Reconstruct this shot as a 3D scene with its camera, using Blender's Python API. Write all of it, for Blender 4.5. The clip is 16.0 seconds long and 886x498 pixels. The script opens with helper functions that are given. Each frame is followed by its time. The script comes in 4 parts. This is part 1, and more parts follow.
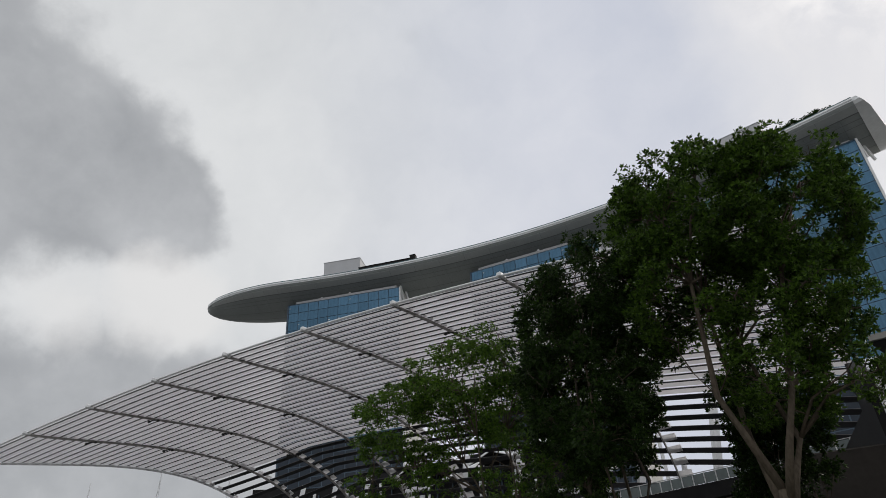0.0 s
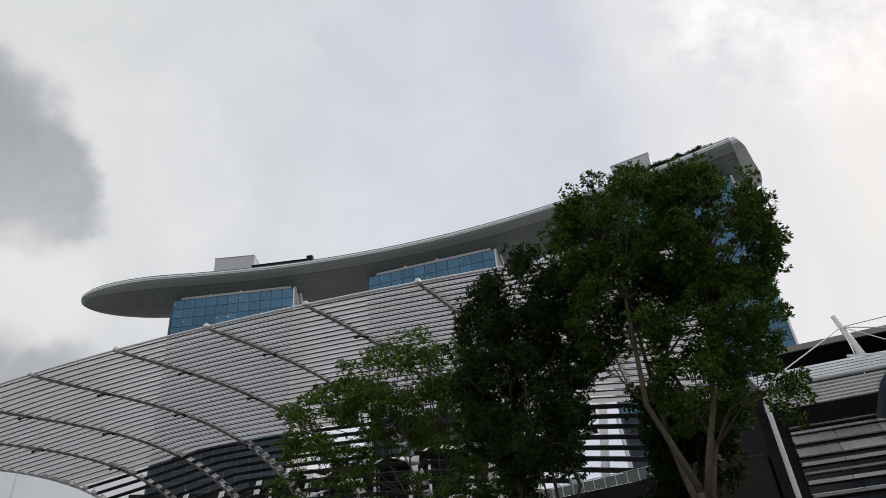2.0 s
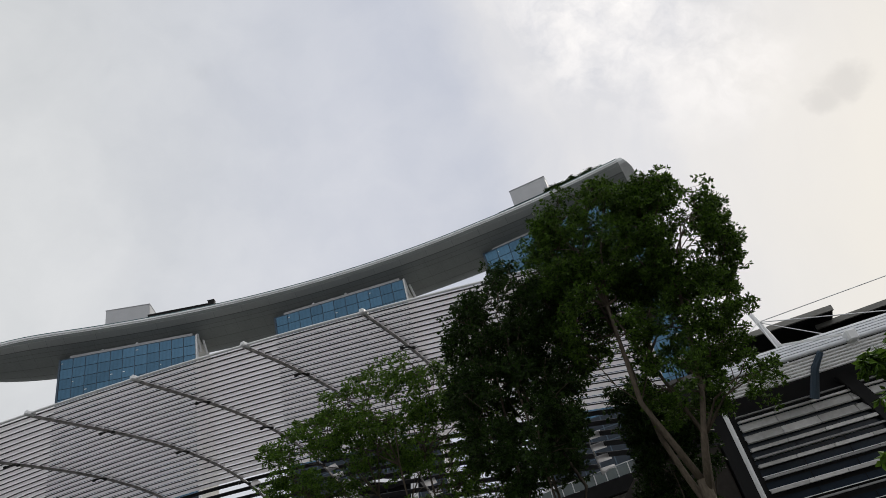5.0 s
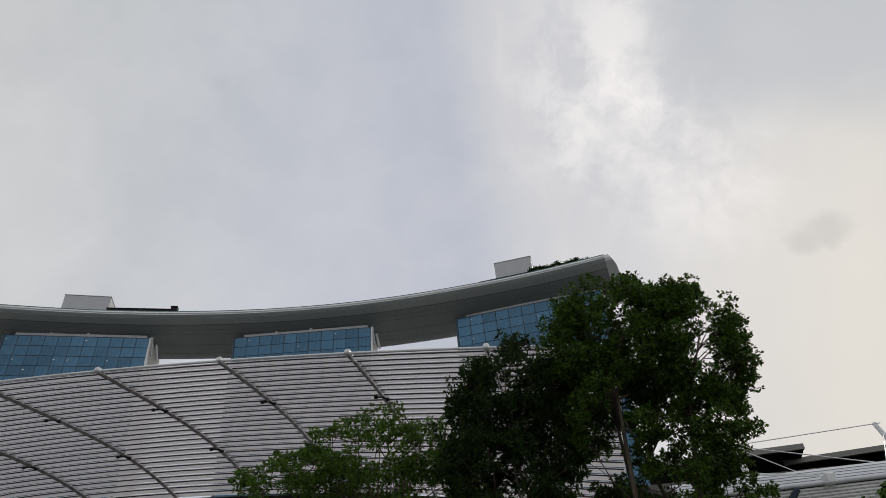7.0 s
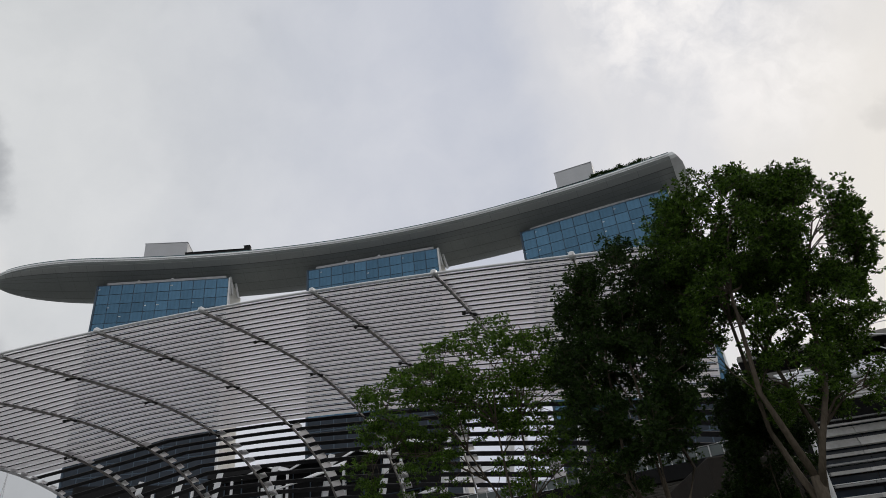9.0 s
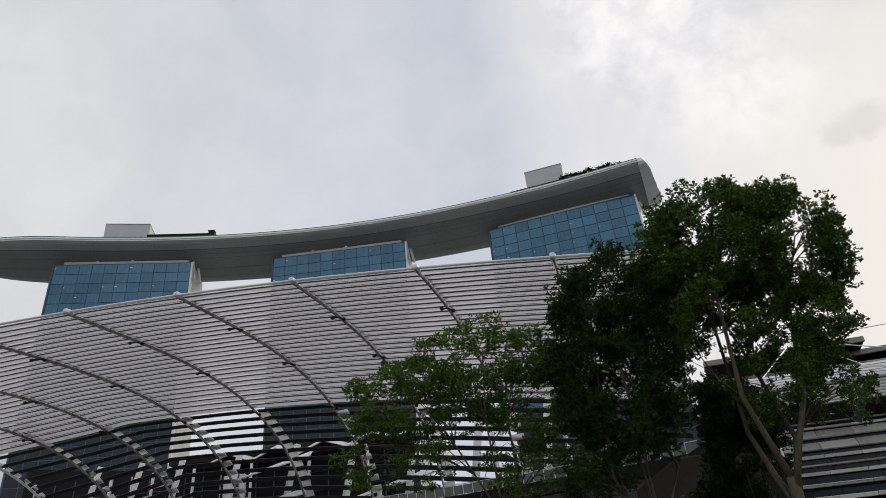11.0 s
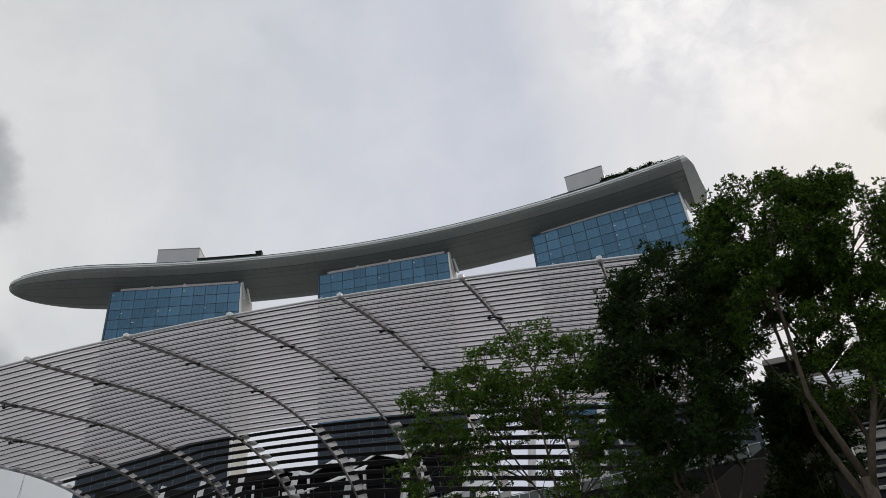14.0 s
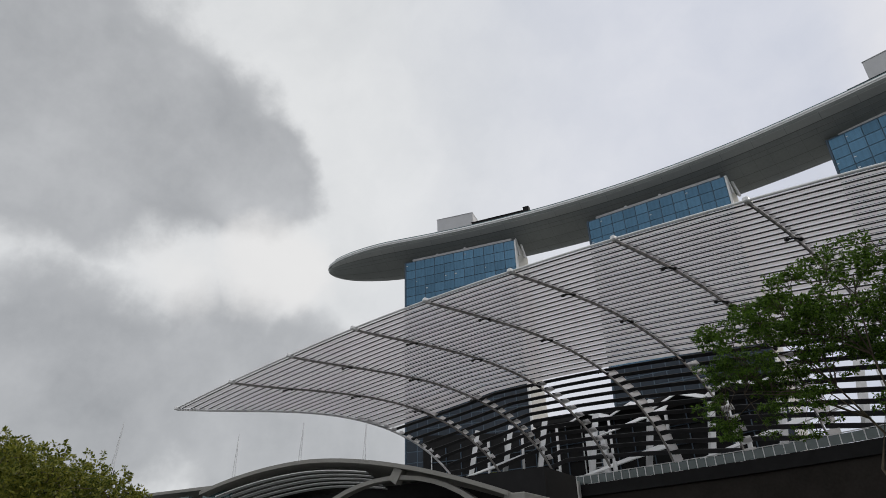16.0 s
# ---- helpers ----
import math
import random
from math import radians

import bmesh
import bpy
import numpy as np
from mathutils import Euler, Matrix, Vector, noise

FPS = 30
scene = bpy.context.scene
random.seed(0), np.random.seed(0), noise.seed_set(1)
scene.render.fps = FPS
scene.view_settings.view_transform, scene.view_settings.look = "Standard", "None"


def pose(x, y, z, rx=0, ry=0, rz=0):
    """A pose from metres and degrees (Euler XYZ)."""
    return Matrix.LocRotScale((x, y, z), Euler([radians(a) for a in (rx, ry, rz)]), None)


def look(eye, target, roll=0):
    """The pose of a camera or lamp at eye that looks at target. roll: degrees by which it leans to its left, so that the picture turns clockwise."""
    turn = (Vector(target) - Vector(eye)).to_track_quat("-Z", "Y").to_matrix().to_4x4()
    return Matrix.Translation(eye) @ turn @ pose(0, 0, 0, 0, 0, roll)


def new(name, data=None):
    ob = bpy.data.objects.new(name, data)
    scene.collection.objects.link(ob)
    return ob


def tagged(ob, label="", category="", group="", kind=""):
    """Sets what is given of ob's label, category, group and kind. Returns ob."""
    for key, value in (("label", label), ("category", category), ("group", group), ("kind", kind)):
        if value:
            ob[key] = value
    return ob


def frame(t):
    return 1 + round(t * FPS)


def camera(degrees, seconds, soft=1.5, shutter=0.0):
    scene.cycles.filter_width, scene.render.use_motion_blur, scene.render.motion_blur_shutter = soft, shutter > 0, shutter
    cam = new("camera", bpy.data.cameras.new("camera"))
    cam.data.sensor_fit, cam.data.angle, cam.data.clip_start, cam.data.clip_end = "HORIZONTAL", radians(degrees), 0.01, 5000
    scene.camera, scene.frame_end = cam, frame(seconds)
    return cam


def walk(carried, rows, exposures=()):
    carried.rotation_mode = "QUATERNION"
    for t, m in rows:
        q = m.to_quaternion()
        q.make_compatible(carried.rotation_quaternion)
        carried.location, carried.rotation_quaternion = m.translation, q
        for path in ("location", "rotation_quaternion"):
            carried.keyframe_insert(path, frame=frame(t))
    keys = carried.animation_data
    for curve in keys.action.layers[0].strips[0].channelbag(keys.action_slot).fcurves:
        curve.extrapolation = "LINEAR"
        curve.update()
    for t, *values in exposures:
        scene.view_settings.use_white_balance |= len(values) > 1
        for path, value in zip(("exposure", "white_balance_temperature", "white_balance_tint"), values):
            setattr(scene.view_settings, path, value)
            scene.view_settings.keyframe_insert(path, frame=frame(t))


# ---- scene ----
cam = camera(68.44, 16.0, soft=0.6)
PATH = [
    (0.0, pose(-0.06, -0.14, 1.67, 121.40, 3.31, 23.52)),
    (0.5, pose(-0.63, -0.47, 1.59, 119.60, 10.15, 22.79)),
    (1.0, pose(-1.16, -0.73, 1.54, 120.01, 10.70, 19.63)),
    (1.5, pose(-1.65, -0.99, 1.56, 119.35, 6.65, 14.65)),
    (2.0, pose(-2.19, -1.15, 1.58, 121.26, 4.88, 13.70)),
    (2.5, pose(-2.79, -1.34, 1.47, 125.59, 3.17, 13.14)),
    (3.0, pose(-3.35, -1.58, 1.38, 123.18, 3.78, 13.14)),
    (3.5, pose(-3.95, -1.78, 1.35, 123.76, 8.47, 12.00)),
    (6.0, pose(-7.27, -2.16, 1.65, 122.38, 11.35, 4.70)),
    (6.5, pose(-7.91, -2.28, 1.68, 128.55, 5.97, -0.93)),
    (7.0, pose(-8.50, -2.38, 1.71, 127.10, 3.96, -0.50)),
    (7.5, pose(-9.03, -2.41, 1.72, 126.44, 5.66, 5.92)),
    (8.0, pose(-9.51, -2.36, 1.71, 125.41, 2.76, 8.54)),
    (8.5, pose(-9.97, -2.37, 1.70, 120.93, 4.94, 7.34)),
    (11.0, pose(-12.08, -3.16, 1.66, 119.68, 5.02, 2.84)),
    (11.5, pose(-12.23, -3.31, 1.64, 118.14, 5.57, -3.16)),
    (12.0, pose(-12.22, -3.43, 1.67, 125.65, 4.44, -6.49)),
    (12.5, pose(-12.21, -3.44, 1.63, 126.42, 4.30, -5.69)),
    (13.0, pose(-12.23, -3.36, 1.60, 124.11, 4.07, -2.41)),
    (13.5, pose(-12.26, -3.26, 1.62, 122.03, 4.73, 2.25)),
    (14.0, pose(-12.25, -3.21, 1.63, 121.00, 5.59, 7.54)),
    (14.5, pose(-12.27, -3.20, 1.63, 121.02, 4.09, 13.07)),
    (15.0, pose(-12.33, -3.23, 1.63, 120.70, 3.79, 19.40)),
    (15.5, pose(-12.36, -3.22, 1.63, 119.80, 3.34, 24.80)),
    (16.0, pose(-12.43, -3.31, 1.58, 117.97, 1.65, 32.05)),
]
EXPOSURES = [(0.0, 0.08), (1.0, 0.15), (2.0, 0.13), (2.5, 0.1), (3.0, 0.05), (3.5, 0.06), (6.0, 0.05), (7.0, -0.15), (8.0, -0.15), (8.7, -0.05), (11.5, 0.08), (12.0, -0.02), (12.5, -0.18), (13.0, -0.2), (14.0, 0.02), (15.0, 0.2), (16.0, 0.14)]
walk(cam, PATH, exposures=EXPOSURES)

# ---- world and light: a bright overcast sky, the sun low behind cloud ----
SUN_AZ, SUN_EL = radians(38), radians(32)
world = bpy.data.worlds.new("overcast_sky")
scene.world = world
world.use_nodes = True
wn, wl = world.node_tree.nodes, world.node_tree.links
wn.clear()


def wnode(kind, **values):
    n = wn.new(kind)
    for key, value in values.items():
        n.inputs[key].default_value = value
    return n


def wmath(op, a, b=None, c=None, clamp=False):
    n = wn.new("ShaderNodeMath")
    n.operation, n.use_clamp = op, clamp
    for i, v in enumerate((a, b, c)):
        if v is None:
            continue
        if isinstance(v, (int, float)):
            n.inputs[i].default_value = v
        else:
            wl.new(v, n.inputs[i])
    return n.outputs[0]


def wmix(fac, a, b):
    n = wn.new("ShaderNodeMix")
    n.data_type = "RGBA"
    wl.new(fac, n.inputs["Factor"])
    for key, v in (("A", a), ("B", b)):
        sock = [s for s in n.inputs if s.name == key and s.type == "RGBA"][0]
        if isinstance(v, tuple):
            sock.default_value = v
        else:
            wl.new(v, sock)
    return [s for s in n.outputs if s.type == "RGBA"][0]


sky = wn.new("ShaderNodeTexSky")
sky.sky_type, sky.sun_disc = "NISHITA", False
sky.sun_elevation, sky.sun_rotation = SUN_EL, SUN_AZ
coord = wn.new("ShaderNodeTexCoord").outputs["Generated"]


def lobe(az, el, width):
    """A soft round patch of the cloud cover, 1 in its middle."""
    a, e = radians(az), radians(el)
    way = wn.new("ShaderNodeVectorMath")
    way.operation = "DOT_PRODUCT"
    wl.new(warped, way.inputs[0])
    way.inputs[1].default_value = (math.sin(a) * math.cos(e), math.cos(a) * math.cos(e), math.sin(e))
    c = math.cos(radians(width))
    return wmath("POWER", wmath("DIVIDE", wmath("SUBTRACT", way.outputs["Value"], c), 1 - c, clamp=True), 1.2)


wob = wnode("ShaderNodeTexNoise", Scale=4.5, Detail=7.0, Roughness=0.6)
wl.new(coord, wob.inputs["Vector"])
shift = wn.new("ShaderNodeVectorMath")
shift.operation = "MULTIPLY_ADD"
wl.new(wob.outputs["Color"], shift.inputs[0])
shift.inputs[1].default_value = (0.13, 0.13, 0.13)
off = wn.new("ShaderNodeVectorMath")
off.operation = "SUBTRACT"
wl.new(coord, off.inputs[0])
off.inputs[1].default_value = (0.065, 0.065, 0.065)
wl.new(off.outputs[0], shift.inputs[2])
norm = wn.new("ShaderNodeVectorMath")
norm.operation = "NORMALIZE"
wl.new(shift.outputs[0], norm.inputs[0])
warped = norm.outputs[0]

broad = wnode("ShaderNodeTexNoise", Scale=2.1, Detail=8.0, Roughness=0.6)
wl.new(warped, broad.inputs["Vector"])
wisps = wnode("ShaderNodeTexNoise", Scale=8.5, Detail=9.0, Roughness=0.62)
wl.new(warped, wisps.inputs["Vector"])
fbm = wnode("ShaderNodeTexNoise", Scale=5.2, Detail=10.0, Roughness=0.6)
wl.new(coord, fbm.inputs["Vector"])
cover = wmath("ADD", wmath("MULTIPLY_ADD", wmath("SUBTRACT", broad.outputs["Fac"], 0.5), 1.3, 0.38), wmath("MULTIPLY", wmath("SUBTRACT", wisps.outputs["Fac"], 0.5), 0.5), clamp=True)
def beyond(az, soft):
    """1 to the right of the upright plane at that bearing, 0 to its left."""
    a = radians(az)
    d = wn.new("ShaderNodeVectorMath")
    d.operation = "DOT_PRODUCT"
    wl.new(warped, d.inputs[0])
    d.inputs[1].default_value = (math.cos(a), -math.sin(a), 0.0)
    n = wn.new("ShaderNodeMapRange")
    n.interpolation_type = "SMOOTHSTEP"
    n.inputs["From Min"].default_value, n.inputs["From Max"].default_value = -soft, soft
    wl.new(d.outputs["Value"], n.inputs["Value"])
    return n.outputs[0]


bluish = wmix(cover, (0.485, 0.515, 0.60, 1), (0.67, 0.68, 0.725, 1))
neutral = wmix(cover, (0.56, 0.575, 0.59, 1), (0.76, 0.765, 0.765, 1))
base = wmix(beyond(-24, 0.30), neutral, bluish)
# the brighter sheet of cloud begins at one upright edge, with streaks that run down it
stretched = wn.new("ShaderNodeMapping")
stretched.inputs["Rotation"].default_value = (0.0, 0.0, radians(20))
stretched.inputs["Scale"].default_value = (9.0, 3.0, 1.6)
wl.new(warped, stretched.inputs["Vector"])
streaks = wnode("ShaderNodeTexNoise", Scale=1.0, Detail=6.0, Roughness=0.55)
wl.new(stretched.outputs[0], streaks.inputs["Vector"])
sheet = wmath("MULTIPLY", beyond(9.5, 0.055), wmath("MULTIPLY_ADD", streaks.outputs["Fac"], 1.3, 0.05, clamp=True))
lit = wmix(sheet, base, (0.745, 0.735, 0.74, 1))
glow = wmath("MULTIPLY", lobe(56, 10, 39), 1.15, clamp=True)
warm = wmix(glow, lit, (0.815, 0.768, 0.675, 1))
shine = wmath("MULTIPLY", wmath("MAXIMUM", lobe(29, 46, 13), wmath("MULTIPLY", lobe(31, 38, 8), 0.7)), wmath("MULTIPLY_ADD", wisps.outputs["Fac"], 5.0, -1.95, clamp=True), clamp=True)
bright = wmix(shine, warm, (0.96, 0.93, 0.91, 1))


def edged(mask, low, high, rough):
    """A cloud's edge: the soft patch broken up by noise and sharpened."""
    n = wn.new("ShaderNodeMapRange")
    n.interpolation_type = "SMOOTHSTEP"
    n.inputs["From Min"].default_value, n.inputs["From Max"].default_value = low, high
    wl.new(wmath("ADD", mask, wmath("MULTIPLY", wmath("SUBTRACT", fbm.outputs["Fac"], 0.5), rough)), n.inputs["Value"])
    return n.outputs[0]




def most(*masks):
    top = masks[0]
    for m in masks[1:]:
        top = wmath("MAXIMUM", top, m)
    return top


bank = most(lobe(-57, 35, 10), lobe(-50.5, 33.8, 7.2), lobe(-67, 35, 15), wmath("MULTIPLY", lobe(-76, 44, 15), 0.8), lobe(-63, 14, 14), wmath("MULTIPLY", lobe(-52, 16.5, 9.5), 0.9), wmath("MULTIPLY", lobe(-45, 17.0, 7), 0.8), wmath("MULTIPLY", lobe(-44, 10, 12), 0.85))
inside = wmix(wmath("MULTIPLY_ADD", fbm.outputs["Fac"], 2.2, -0.6, clamp=True), (0.27, 0.28, 0.295, 1), (0.45, 0.46, 0.475, 1))
cloudy = wmix(wmath("MULTIPLY", edged(bank, 0.12, 0.60, 1.25), 0.92), bright, inside)
cloudy = wmix(wmath("MULTIPLY", edged(most(lobe(-48, 25.5, 6), wmath("MULTIPLY", lobe(-55, 24.8, 5.5), 0.7)), 0.15, 0.9, 0.9), 0.7), cloudy, (0.74, 0.73, 0.72, 1))
veil = wmath("MULTIPLY", edged(lobe(51, 48, 15), 0.05, 0.7, 0.5), 0.8)
cloudy = wmix(veil, cloudy, (0.56, 0.58, 0.61, 1))
small_cloud = edged(most(lobe(36.6, 30.0, 2.0), lobe(38.6, 30.6, 2.3)), 0.1, 0.9, 0.7)
cloudy = wmix(wmath("MULTIPLY", small_cloud, 0.42), cloudy, (0.50, 0.49, 0.48, 1))
thin = wn.new("ShaderNodeMix")
thin.data_type, thin.blend_type = "RGBA", "ADD"
thin.inputs["Factor"].default_value = 0.004
wl.new(cloudy, [s for s in thin.inputs if s.name == "A" and s.type == "RGBA"][0])
wl.new(sky.outputs[0], [s for s in thin.inputs if s.name == "B" and s.type == "RGBA"][0])
back = wnode("ShaderNodeBackground", Strength=1.0)
wl.new([s for s in thin.outputs if s.type == "RGBA"][0], back.inputs["Color"])
wl.new(back.outputs[0], wn.new("ShaderNodeOutputWorld").inputs["Surface"])

sun = new("sun", bpy.data.lights.new("sun", "SUN"))
sun.data.energy, sun.data.angle, sun.data.color = 0.7, radians(14), (1.0, 0.93, 0.82)
sun.matrix_world = look((math.sin(SUN_AZ) * math.cos(SUN_EL) * 50, math.cos(SUN_AZ) * math.cos(SUN_EL) * 50, math.sin(SUN_EL) * 50), (0, 0, 0))


# ---- materials ----
def material(name, colour, rough=0.6, metal=0.0, vary=0.15, scale=1.0, fine=8.0, bump=0.1, each=0.0, stretch=(1, 1, 1), spec=0.5):
    """A surface with stains at one scale, grain at a finer one, and some difference between the pieces."""
    m = bpy.data.materials.new(name)
    m.use_nodes = True
    n, l = m.node_tree.nodes, m.node_tree.links
    b = n["Principled BSDF"]
    tc, mp = n.new("ShaderNodeTexCoord"), n.new("ShaderNodeMapping")
    mp.inputs["Scale"].default_value = stretch
    l.new(tc.outputs["Object"], mp.inputs["Vector"])
    big, small = n.new("ShaderNodeTexNoise"), n.new("ShaderNodeTexNoise")
    for t, s in ((big, scale), (small, scale * fine)):
        t.inputs["Scale"].default_value, t.inputs["Detail"].default_value = s, 5.0
        l.new(mp.outputs[0], t.inputs["Vector"])
    add = n.new("ShaderNodeMath")
    add.operation = "ADD"
    l.new(big.outputs["Fac"], add.inputs[0])
    l.new(small.outputs["Fac"], add.inputs[1])
    info = n.new("ShaderNodeObjectInfo")
    more = n.new("ShaderNodeMath")
    more.operation = "MULTIPLY_ADD"
    more.inputs[1].default_value = each
    l.new(info.outputs["Random"], more.inputs[0])
    l.new(add.outputs[0], more.inputs[2])
    span = n.new("ShaderNodeMapRange")
    span.inputs["From Min"].default_value, span.inputs["From Max"].default_value = 0.6, 1.4 + each
    span.inputs["To Min"].default_value, span.inputs["To Max"].default_value = 1 - vary, 1 + vary
    l.new(more.outputs[0], span.inputs["Value"])
    tint = n.new("ShaderNodeVectorMath")
    tint.operation = "SCALE"
    tint.inputs[0].default_value = colour
    l.new(span.outputs[0], tint.inputs["Scale"])
    l.new(tint.outputs[0], b.inputs["Base Color"])
    b.inputs["Roughness"].default_value, b.inputs["Metallic"].default_value = rough, metal
    b.inputs["Specular IOR Level"].default_value = spec
    if bump:
        bp = n.new("ShaderNodeBump")
        bp.inputs["Strength"].default_value, bp.inputs["Distance"].default_value = bump, 0.02
        l.new(small.outputs["Fac"], bp.inputs["Height"])
        l.new(bp.outputs[0], b.inputs["Normal"])
    return m


def leaf_material(name, dark, light):
    """Leaves: half shiny, half letting light through, each leaf its own green."""
    m = bpy.data.materials.new(name)
    m.use_nodes = True
    n, l = m.node_tree.nodes, m.node_tree.links
    b = n["Principled BSDF"]
    geo = n.new("ShaderNodeNewGeometry")
    ramp = n.new("ShaderNodeValToRGB")
    ramp.color_ramp.elements[0].color, ramp.color_ramp.elements[1].color = (*dark, 1), (*light, 1)
    l.new(geo.outputs["Random Per Island"], ramp.inputs["Fac"])
    l.new(ramp.outputs["Color"], b.inputs["Base Color"])
    b.inputs["Roughness"].default_value = 0.45
    tr, mix = n.new("ShaderNodeBsdfTranslucent"), n.new("ShaderNodeMixShader")
    l.new(ramp.outputs["Color"], tr.inputs["Color"])
    b.inputs["Specular IOR Level"].default_value = 0.22
    mix.inputs["Fac"].default_value = 0.30
    l.new(b.outputs[0], mix.inputs[1])
    l.new(tr.outputs[0], mix.inputs[2])
    l.new(mix.outputs[0], n["Material Output"].inputs["Surface"])
    return m


def sheet_material(name, colour, clear, each=0.06):
    """A fritted pane: mostly white enamel that lets light through, partly clear."""
    m = bpy.data.materials.new(name)
    m.use_nodes = True
    n, l = m.node_tree.nodes, m.node_tree.links
    b = n["Principled BSDF"]
    b.inputs["Base Color"].default_value, b.inputs["Roughness"].default_value = (*colour, 1), 0.35
    info, noise_n, tc = n.new("ShaderNodeObjectInfo"), n.new("ShaderNodeTexNoise"), n.new("ShaderNodeTexCoord")
    noise_n.inputs["Scale"].default_value, noise_n.inputs["Detail"].default_value = 0.6, 6
    l.new(tc.outputs["Object"], noise_n.inputs["Vector"])
    tr, tp = n.new("ShaderNodeBsdfTranslucent"), n.new("ShaderNodeBsdfTransparent")
    tr.inputs["Color"].default_value = (*colour, 1)
    mix, mix2 = n.new("ShaderNodeMixShader"), n.new("ShaderNodeMixShader")
    mix.inputs["Fac"].default_value = 0.62
    l.new(b.outputs[0], mix.inputs[1])
    l.new(tr.outputs[0], mix.inputs[2])
    s = n.new("ShaderNodeMath")
    s.operation = "MULTIPLY_ADD"
    s.inputs[1].default_value, s.inputs[2].default_value = each, clear - each / 2
    l.new(info.outputs["Random"], s.inputs[0])
    s2 = n.new("ShaderNodeMath")
    s2.operation = "MULTIPLY_ADD"
    s2.inputs[1].default_value = 0.06
    l.new(noise_n.outputs["Fac"], s2.inputs[0])
    l.new(s.outputs[0], s2.inputs[2])
    l.new(s2.outputs[0], mix2.inputs["Fac"])
    l.new(mix.outputs[0], mix2.inputs[1])
    l.new(tp.outputs[0], mix2.inputs[2])
    l.new(mix2.outputs[0], n["Material Output"].inputs["Surface"])
    return m


# stern and flank are paler than the soffit to carry their sky light
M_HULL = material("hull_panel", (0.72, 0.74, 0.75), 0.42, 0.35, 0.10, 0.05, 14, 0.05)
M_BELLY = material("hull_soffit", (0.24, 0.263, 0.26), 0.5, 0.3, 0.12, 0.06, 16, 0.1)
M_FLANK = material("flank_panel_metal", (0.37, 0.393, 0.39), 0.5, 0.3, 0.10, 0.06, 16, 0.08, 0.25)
M_SEAM = material("dark_seam", (0.15, 0.155, 0.16), 0.7, 0, 0.1, 0.3)
M_PANE = material("blue_glass", (0.062, 0.128, 0.196), 0.12, 0.9, 0.42, 0.30, 4, 0.0, 0.6, (1, 1, 0.12))
M_MULLION = material("mullion_metal", (0.06, 0.09, 0.125), 0.45, 0.5, 0.1, 0.5)
M_CONCRETE = material("pale_concrete", (0.62, 0.62, 0.60), 0.75, 0, 0.14, 0.08, 12, 0.2)
M_GREY = material("grey_metal_cladding", (0.46, 0.47, 0.49), 0.5, 0.1, 0.08, 0.2, 10, 0.05)
M_WHITE = material("white_painted_steel", (0.74, 0.75, 0.76), 0.4, 0.1, 0.08, 0.4, 10, 0.05, 0.2)
M_RIB = material("rib_steel", (0.25, 0.24, 0.23), 0.5, 0.2, 0.12, 0.5, 10, 0.05)
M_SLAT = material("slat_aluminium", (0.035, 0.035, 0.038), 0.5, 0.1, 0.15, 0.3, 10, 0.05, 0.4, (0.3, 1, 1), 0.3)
M_BRACKET = material("black_bracket", (0.03, 0.03, 0.03), 0.5, 0.4, 0.1, 2)
M_FRIT = sheet_material("fritted_glass", (0.84, 0.83, 0.84), 0.03)
# dark cladding; also painted where interiors and recesses lie in shade
M_DARK = material("dark_cladding_and_shade", (0.016, 0.016, 0.017), 0.6, 0.0, 0.3, 0.15, 8, 0.1, 0.4, (1, 1, 1), 0.12)
# dark glass, also used to colour the towers' low panes for dim reflection
M_DGLASS = material("dark_and_dim_glazing", (0.018, 0.027, 0.040), 0.12, 0.0, 0.4, 0.1, 3, 0.0, 0.8, (1, 1, 1), 0.25)
M_GREEN_GLASS = material("greenish_glazing", (0.10, 0.16, 0.17), 0.08, 0.2, 0.25, 0.1, 3, 0.0, 0.8)
M_RAILGLASS = material("balustrade_glass", (0.11, 0.145, 0.145), 0.15, 0.0, 0.2, 0.3, 4, 0.0, 0.5)
M_STONE = material("pale_stone", (0.27, 0.265, 0.245), 0.7, 0, 0.18, 0.4, 10, 0.2, 0.5)
M_PLASTER = material("brown_plaster", (0.034, 0.030, 0.027), 0.85, 0, 0.25, 0.3, 10, 0.2, 0, (1, 1, 1), 0.15)
M_LEDGE = material("ledge_stone", (0.105, 0.098, 0.086), 0.85, 0, 0.3, 1.5, 8, 0.5, 0.9)
M_AWNING = material("yellow_canvas", (0.65, 0.38, 0.06), 0.8, 0, 0.1, 1.0)
M_PAVE = material("granite_paving", (0.14, 0.14, 0.135), 0.75, 0, 0.2, 0.3, 20, 0.2)
M_SOIL = material("planted_ground", (0.10, 0.11, 0.06), 0.9, 0, 0.3, 0.2, 20, 0.3)
M_BARK = material("grey_bark", (0.10, 0.082, 0.062), 0.9, 0, 0.5, 1.6, 7, 1.0, 0, (1, 1, 0.35), 0.2)
M_LEAF_A = leaf_material("broad_green_leaf", (0.011, 0.028, 0.004), (0.100, 0.190, 0.020))
M_LEAF_B = leaf_material("dark_green_leaf", (0.006, 0.017, 0.003), (0.036, 0.076, 0.010))
M_LEAF_C = leaf_material("light_green_leaf", (0.020, 0.050, 0.006), (0.135, 0.250, 0.028))
M_LEAF_Y = leaf_material("yellow_green_leaf", (0.045, 0.075, 0.012), (0.30, 0.30, 0.05))
